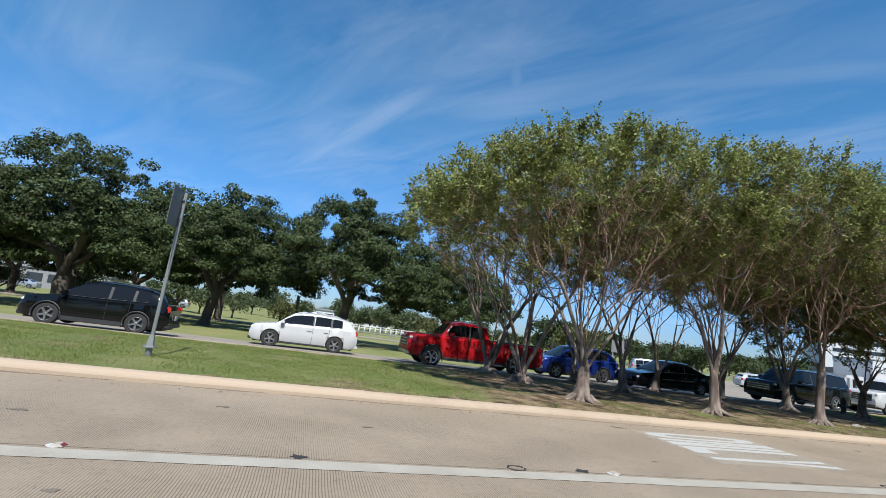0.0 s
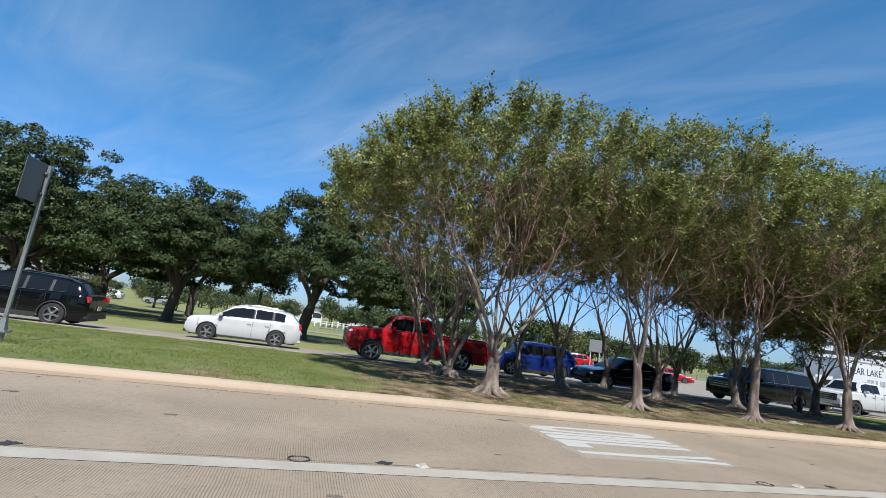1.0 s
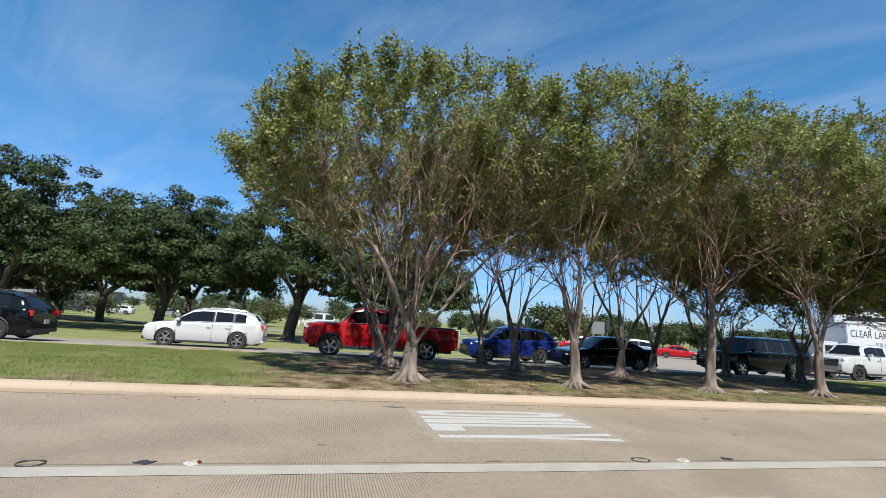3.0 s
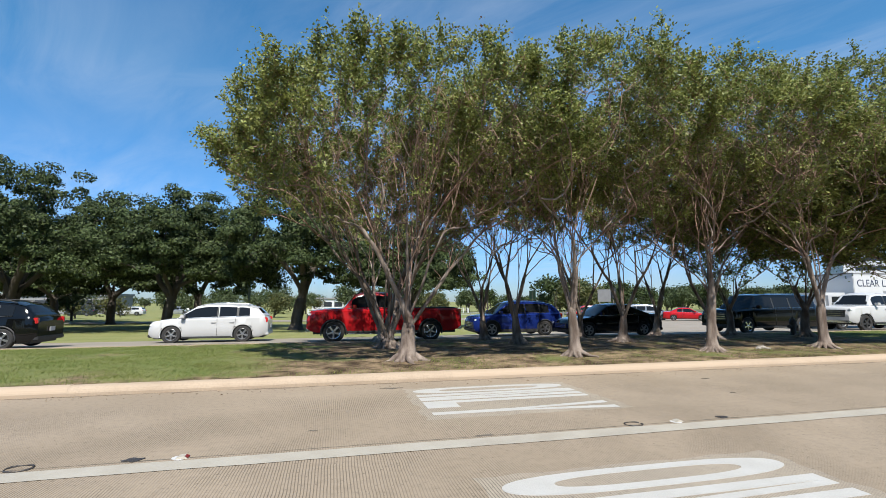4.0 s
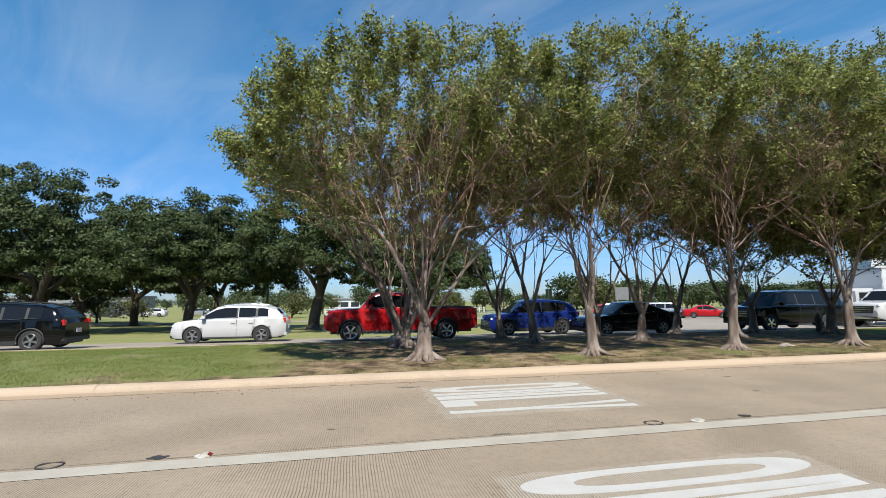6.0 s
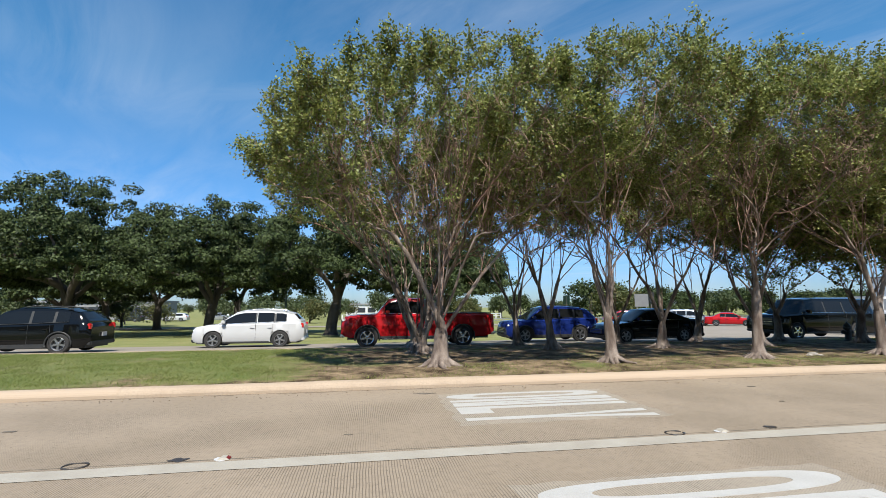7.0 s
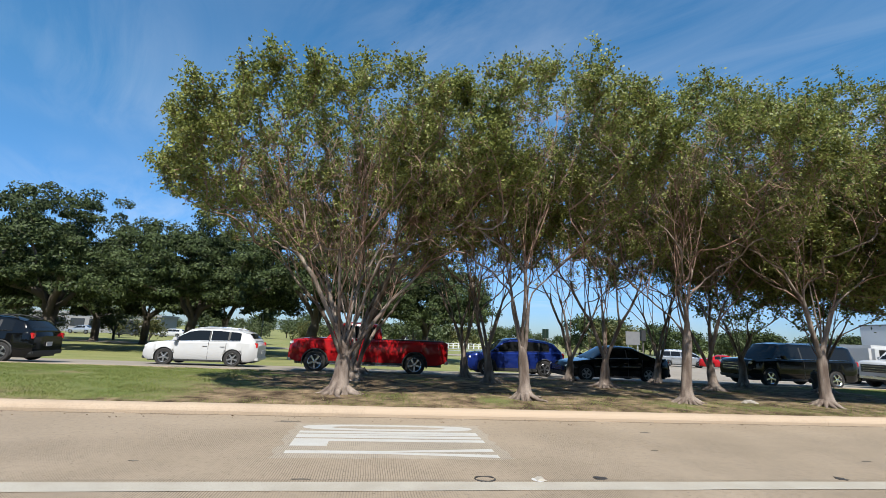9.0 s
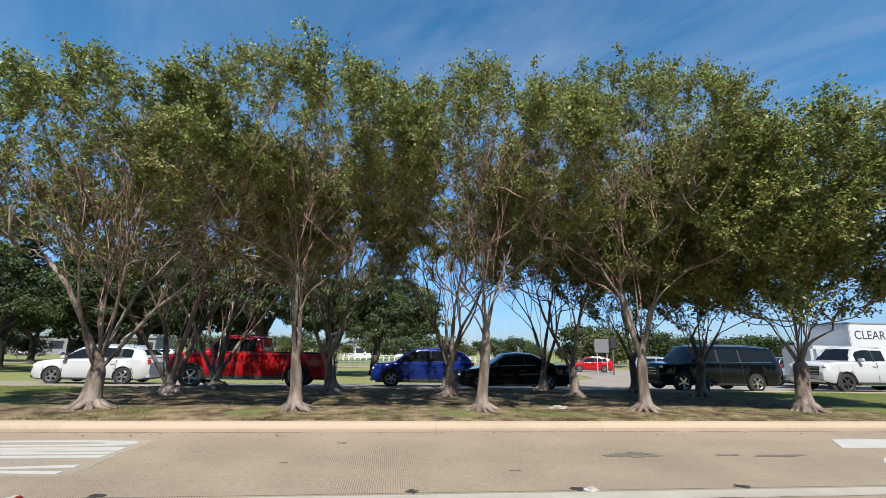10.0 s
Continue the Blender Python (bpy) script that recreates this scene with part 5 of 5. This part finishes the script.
# ---- box truck with lettering ----
truck = thing("box_truck", "white box truck with navy lettering on its side", "truck", on_road(32.2, 18.0), "cars on the far road")
part("cargo_box", boxed(-4.6, 2.6, -1.2, 1.2, 0.95, 3.45, 0.03), MAT_WHITE_WALL, truck)
part("chassis", boxed(-4.5, 4.6, -0.55, 0.55, 0.5, 0.9, 0.02), MAT_TRIM, truck)
part("cab", boxed(2.75, 4.7, -1.05, 1.05, 0.55, 2.25, 0.18), PAINT_WHITE, truck)
part("cab_window", boxed(3.25, 4.3, -1.07, 1.07, 1.45, 2.05, 0.05), MAT_GLASS, truck)
part("box_rail", boxed(-4.62, 2.62, -1.22, 1.22, 3.38, 3.47, 0.01), MAT_GREY_WALL, truck)
for x in (-3.2, 3.6):
    for sgn in (1, -1):
        wheel(truck, x, sgn * 0.98, 0.46, MAT_ALLOY, sgn)


def lettering(text, size, m, mat, parent, name="lettering"):
    c = bpy.data.curves.new(name, "FONT")
    c.body, c.size, c.extrude = text, size, 0.004
    ob = new(name, c)
    dg = bpy.context.evaluated_depsgraph_get()
    me = bpy.data.meshes.new_from_object(ob.evaluated_get(dg))
    bpy.data.objects.remove(ob)
    return part(name, me, mat, parent, m=m)


# the truck is turned by 180 degrees: its +y side faces the camera
lettering("CLEAR", 0.62, pose(2.35, 1.206, 2.62, 90, 0, 180), MAT_BLUE_TEXT, truck)
lettering("LAKE", 0.62, pose(0.30, 1.206, 2.62, 90, 0, 180), MAT_BLUE_TEXT, truck)
for i, wd in enumerate((0.28, 0.28, 0.2, 0.12, 0.28, 0.28)):
    part("number_bar", boxed(-0.02 - i * 0.36, -0.02 - i * 0.36 + wd, 1.2, 1.208, 2.0, 2.36), MAT_GREY_TEXT, truck)
part("small_lettering_bar", boxed(1.1, 1.9, 1.2, 1.208, 2.12, 2.22), MAT_GREY_TEXT, truck)


# ---- street furniture ----
def post_sign():
    t = thing("road_sign", "grey-backed road sign on a galvanized post in the grass", "road sign", pose(-9.57, 5.66, median_z(-9.57, 5.66), 0.6, 0.4, 0))
    part("post", boxed(-0.030, 0.030, -0.030, 0.030, 0.2, 3.36, 0.006), MAT_STEEL, t)
    part("base_stub", lathe([(0.062, -0.1), (0.062, 0.17), (0.05, 0.2)], 14), MAT_STEEL, t)
    part("flange", boxed(-0.11, 0.11, -0.11, 0.11, 0.165, 0.19, 0.004), MAT_STEEL, t)
    bm = bmesh.new()
    lo = [bm.verts.new((a * 0.065, b * 0.065, 0.19)) for a, b in ((-1, -1), (1, -1), (1, 1), (-1, 1))]
    hi = [bm.verts.new((a * 0.036, b * 0.036, 0.42)) for a, b in ((-1, -1), (1, -1), (1, 1), (-1, 1))]
    bm.faces.new(hi); bm.faces.new(lo[::-1])
    for i in range(4):
        bm.faces.new((lo[i], lo[(i + 1) % 4], hi[(i + 1) % 4], hi[i]))
    part("socket", bm, MAT_STEEL, t)
    for a in (-0.085, 0.085):
        for b in (-0.085, 0.085):
            part("bolt", lathe([(0.014, 0.15), (0.014, 0.22), (0.0, 0.222)], 8), MAT_STEEL, t, m=pose(a, b, 0))
    turn_m = pose(-0.05, -0.27, 0, 0, 0, -2)
    part("sign_plate", boxed(-0.004, 0.004, -0.38, 0.38, 2.60, 3.38, 0.002), MAT_SIGN_BACK, t, "dull grey back of the sign plate", m=turn_m)
    for z in (2.8, 3.2):
        part("bracket", boxed(0.004, 0.05, 0.20, 0.32, z - 0.02, z + 0.02, 0.004), MAT_STEEL, t, m=turn_m)
    return t


post_sign()


def thin_sign(x, y, h, label, plate=(0.04, 0.55, 0.75), mat=None):
    t = thing("road_sign", label, "road sign", pose(x, y, ground_z(y)))
    part("post", tube([(0, 0, -0.2), (0, 0, h)], 0.035, 8), MAT_IRON, t)
    part("sign_plate", boxed(-plate[0] / 2, plate[0] / 2, -plate[1] / 2, plate[1] / 2, h - plate[2], h + 0.02, 0.004), mat or MAT_GREEN_SIGN, t, m=pose(0, 0, 0, 0, 0, 20))
    return t


thin_sign(-7.4, 30.4, 3.0, "dark sign on a thin post on the far lawn", (0.05, 0.6, 0.9))
thin_sign(12.2, 25.5, 2.7, "dark sign on a thin post on the grass island", (0.05, 0.6, 0.6))
big = thing("road_sign", "large pale sign panel on two posts at the junction", "road sign", pose(26.1, 38.2, ground_z(38.2), 0, 0, -25))
part("sign_panel", boxed(-0.65, 0.65, -0.03, 0.03, 2.1, 3.4, 0.01), MAT_SIGN_BACK, big)
for x in (-0.45, 0.45):
    part("post", tube([(x, 0.07, -0.2), (x, 0.07, 3.4)], 0.05, 8), MAT_STEEL, big)
sig = thing("traffic_signal", "black traffic signal on a short dark pole", "traffic signal", pose(27.3, 38.4, ground_z(38.4)))
part("pole", tube([(0, 0, -0.2), (0, 0, 3.3)], 0.07, 8), MAT_IRON, sig)
part("housing", boxed(-0.25, 0.25, -0.2, 0.1, 2.5, 3.6, 0.04), MAT_TRIM, sig)

hyd = thing("fire_hydrant", "dark rusty fire hydrant standing in bare soil", "hydrant", pose(16.6, 10.2, median_z(16.6, 10.2) - 0.03))
part("barrel", lathe([(0.15, -0.05), (0.15, 0.06), (0.10, 0.08), (0.10, 0.46), (0.135, 0.48), (0.135, 0.53), (0.12, 0.55), (0.115, 0.62), (0.07, 0.69), (0.03, 0.71), (0.03, 0.76), (0.0, 0.77)], 18), MAT_IRON, hyd)
for a in (0, 90, 180):
    part("outlet", lathe([(0.06, 0.08), (0.06, 0.16), (0.075, 0.165), (0.075, 0.20), (0.03, 0.205), (0.03, 0.23), (0.0, 0.23)], 12, "Y"), MAT_IRON, hyd, m=pose(0, 0, 0.36, 0, 0, a - 90))


def stone(rng, s):
    bm = bmesh.new()
    bmesh.ops.create_icosphere(bm, subdivisions=2, radius=1.0)
    ph = rng.uniform(0, 20)
    for v in bm.verts:
        k = 1 + 0.35 * noise.noise(v.co * 1.2 + Vector((ph, 0, 0)))
        v.co = Vector((v.co.x * s[0] * k, v.co.y * s[1] * k, v.co.z * s[2] * k))
    return bm


rs = random.Random(3)
for dx, dy, s in ((0, 0, (0.13, 0.09, 0.05)), (0.2, 0.1, (0.08, 0.06, 0.03)), (-0.17, -0.08, (0.07, 0.06, 0.03)), (0.06, -0.13, (0.10, 0.07, 0.025))):
    tagged(part("concrete_lump", stone(rs, s), MAT_RUBBLE, m=pose(9.55 + dx, 5.33 + dy, median_z(9.55, 5.33) + s[2] * 0.5)), "broken pale concrete lump lying in the grass", "rubble", "rubble by the tree")


# ---- far background ----
def guard_rail(x0, x1, y0, y1, label, gap=2.5, tall=0.75, half=0.07, post_mat=None):
    t = thing("guard_rail", label, "guard rail")
    n = int((x1 - x0) / gap)
    for i in range(n + 1):
        u = i / n
        x, y = x0 + (x1 - x0) * u, y0 + (y1 - y0) * u
        part("post", boxed(-half, half, -half, half, -0.2, tall), post_mat or MAT_GREY_WALL, t, m=pose(x, y, ground_z(y)))
    for z in (tall * 0.6, tall * 0.96):
        part("rail", tube([(x0 + (x1 - x0) * u, y0 + (y1 - y0) * u, ground_z(y0 + (y1 - y0) * u) + z) for u in np.linspace(0, 1, 12)], 0.055, 6), post_mat or MAT_STEEL, t)
    return t


guard_rail(-2, 125, 60.5, 63, "pale guard rail along the far crossing road")
guard_rail(-6, 26, 84, 88, "white post-and-rail fence far across the lawn", 1.05, 1.15, 0.11, MAT_WHITE_WALL)


def far_tree(seed, R, top, low, mat, label):
    rng, nrg = random.Random(seed), np.random.default_rng(seed)
    cs = []
    lobes = [(rng.uniform(-0.7, 0.7) * R, rng.uniform(-0.7, 0.7) * R, low + (top - low) * rng.uniform(0.22, 0.82), R * rng.uniform(0.25, 0.55)) for _ in range(11)]
    for lx, ly, lz, lr in lobes:
        for _ in range(24):
            a, b = rng.uniform(0, 6.28), rng.uniform(-0.7, 1)
            c = math.sqrt(max(0, 1 - b * b))
            cs.append((lx + lr * c * math.cos(a), ly + lr * c * math.sin(a), lz + lr * 0.75 * b))
    t = thing("far_tree", label, "tree", None, "trees in the distance")
    v, f = [], []
    tube_rows([(0, 0, -0.3), (0.05, 0, low * 0.5), (0.1, 0.05, low), (0.15, 0.1, top * 0.6)], [R * 0.08, R * 0.065, R * 0.05, R * 0.02], 7, v, f)
    for lx, ly, lz, lr in lobes[:5]:
        tube_rows([(0.08, 0.03, low * 0.8), (lx * 0.5, ly * 0.5, low + (lz - low) * 0.5), (lx, ly, lz)], [R * 0.045, R * 0.03, R * 0.01], 5, v, f)
    part("trunk", mesh_from("trunk", v, f, True), MAT_OAK_BARK, t)
    q, n = leaf_quads(nrg, cs, 8, R * 0.12, R * 0.22, squash=0.8)
    q = q.reshape(-1, 4, 3)[:, (1, 2, 3)]
    tagged(part("crown", mesh_leaves("crown", q, n, 3), mat, t), kind="stuff")
    return t


far = [far_tree(41, 3.4, 6.8, 1.9, MAT_FAR_LEAF, "distant broad green tree"), far_tree(42, 3.0, 5.9, 1.6, MAT_FAR_LEAF, "distant rounded green tree"),
       far_tree(43, 2.6, 4.6, 0.5, MAT_YELLOW_LEAF, "distant shrubby tree with yellowing leaves"), far_tree(44, 3.4, 6.6, 0.9, MAT_OAK_LEAF, "distant dark green tree")]
rf = random.Random(77)
homes = []
for i in range(58):          # the wood behind the junction
    homes.append((50 + i * 2.5 + rf.uniform(-1.5, 1.5), 84 + rf.uniform(-6, 14), 3 if rf.random() < 0.7 else 1, rf.choice((0.55, 0.7, 0.8, 0.95, 1.1))))
for i in range(24):
    homes.append((60 + i * 5.3 + rf.uniform(-2, 2), 102 + rf.uniform(0, 10), 3, rf.uniform(0.85, 1.1)))
for i in range(12):          # loose trees behind the lawn
    homes.append((-80 + i * 8.5 + rf.uniform(-4, 4), 126 + rf.uniform(-14, 26), rf.choice((0, 1, 3, 2)), rf.uniform(0.5, 0.95)))
for i in range(40):          # the low line of trees at the horizon
    homes.append((-150 + i * 6.0 + rf.uniform(-2, 2), 165 + rf.uniform(-10, 25), rf.choice((0, 1, 1, 3)), rf.uniform(0.6, 0.95)))
for i in range(20):          # scrub behind the guard rail
    homes.append((4 + i * 2.9 + rf.uniform(-2, 2), 99 + rf.uniform(-6, 9), rf.choice((2, 0, 1, 1, 3)), rf.choice((0.4, 0.5, 0.6, 0.85))))
for i in range(11):
    homes.append((-104 + i * 8.6 + rf.uniform(-2, 2), 118 + rf.uniform(-8, 12), rf.choice((2, 0, 1, 1, 3)), rf.choice((0.4, 0.55, 0.7, 0.9))))
for x, y, k, s in ((8.5, 88, 1, 0.9), (12, 92, 0, 1.0), (16, 95, 1, 0.9), (2, 96, 0, 0.9), (-13, 100, 0, 0.9), (-7, 95, 1, 0.75), (20, 92, 2, 1.1), (41, 70, 2, 1.3), (44, 72, 2, 1.2), (40, 76, 3, 1.1), (46, 78, 1, 1.2)):
    homes.append((x, y, k, s))
for i in range(9):          # sunlit shrubs beneath the oaks
    homes.append((-48 + i * 4.6 + rf.uniform(-1, 1), 68 + rf.uniform(-5, 8), 2 if rf.random() < 0.6 else 1, rf.uniform(0.6, 0.85)))
for i, (x, y, k, s) in enumerate(homes):
    m = pose(x, y, ground_z(y), 0, 0, rf.uniform(0, 360))
    t = copy_thing(far[k], m)
    t.scale = (s, s, s)
for i in range(24):          # unseen trees added behind the camera close the place and block sky light
    t = copy_thing(far[i % 4], pose(-82 + i * 7 + rf.uniform(-2, 2), -30 + rf.uniform(-6, 2), -0.05, 0, 0, rf.uniform(0, 360)))
    t.scale = (2.2, 2.2, 2.3)
for t in far:
    t.matrix_basis = pose(-90 + 6 * far.index(t), 100, ground_z(100))


def building(name, x, y, w, d, h, storeys, bays, wall, label, turn_by=0.0):
    t = thing(name, label, "building", pose(x, y, ground_z(y) - 0.1, 0, 0, turn_by))
    part("wall", boxed(-w / 2, w / 2, -d / 2, d / 2, 0, h), wall, t)
    part("roof", boxed(-w / 2 - 0.3, w / 2 + 0.3, -d / 2 - 0.3, d / 2 + 0.3, h, h + 0.45), MAT_GREY_WALL, t)
    for s in range(storeys):
        z0 = h * (s + 0.35) / storeys
        for b in range(bays):
            x0 = -w / 2 + w * (b + 0.12) / bays
            part("window", boxed(x0, x0 + w * 0.76 / bays, -d / 2 - 0.06, -d / 2 + 0.05, z0, z0 + h * 0.42 / storeys), MAT_DARK_WINDOW, t)
    return t


building("office_block", 150, 92, 22, 16, 15, 6, 1, MAT_WHITE_WALL, "white office block with long bands of dark windows", -40)
building("low_building", 97, 40, 44, 14, 4.0, 1, 9, MAT_GREY_WALL, "long low grey building with a flat roof", -42)
building("small_building", -3, 138, 9, 6, 3.4, 1, 3, MAT_WHITE_WALL, "small white building across the lawn")
building("small_building", 14, 150, 14, 6, 3.0, 1, 4, MAT_WHITE_WALL, "low white building behind the distant trees")
building("small_building", -62, 112, 30, 9, 4.0, 1, 8, MAT_GREY_WALL, "pale low building beyond the parked cars")
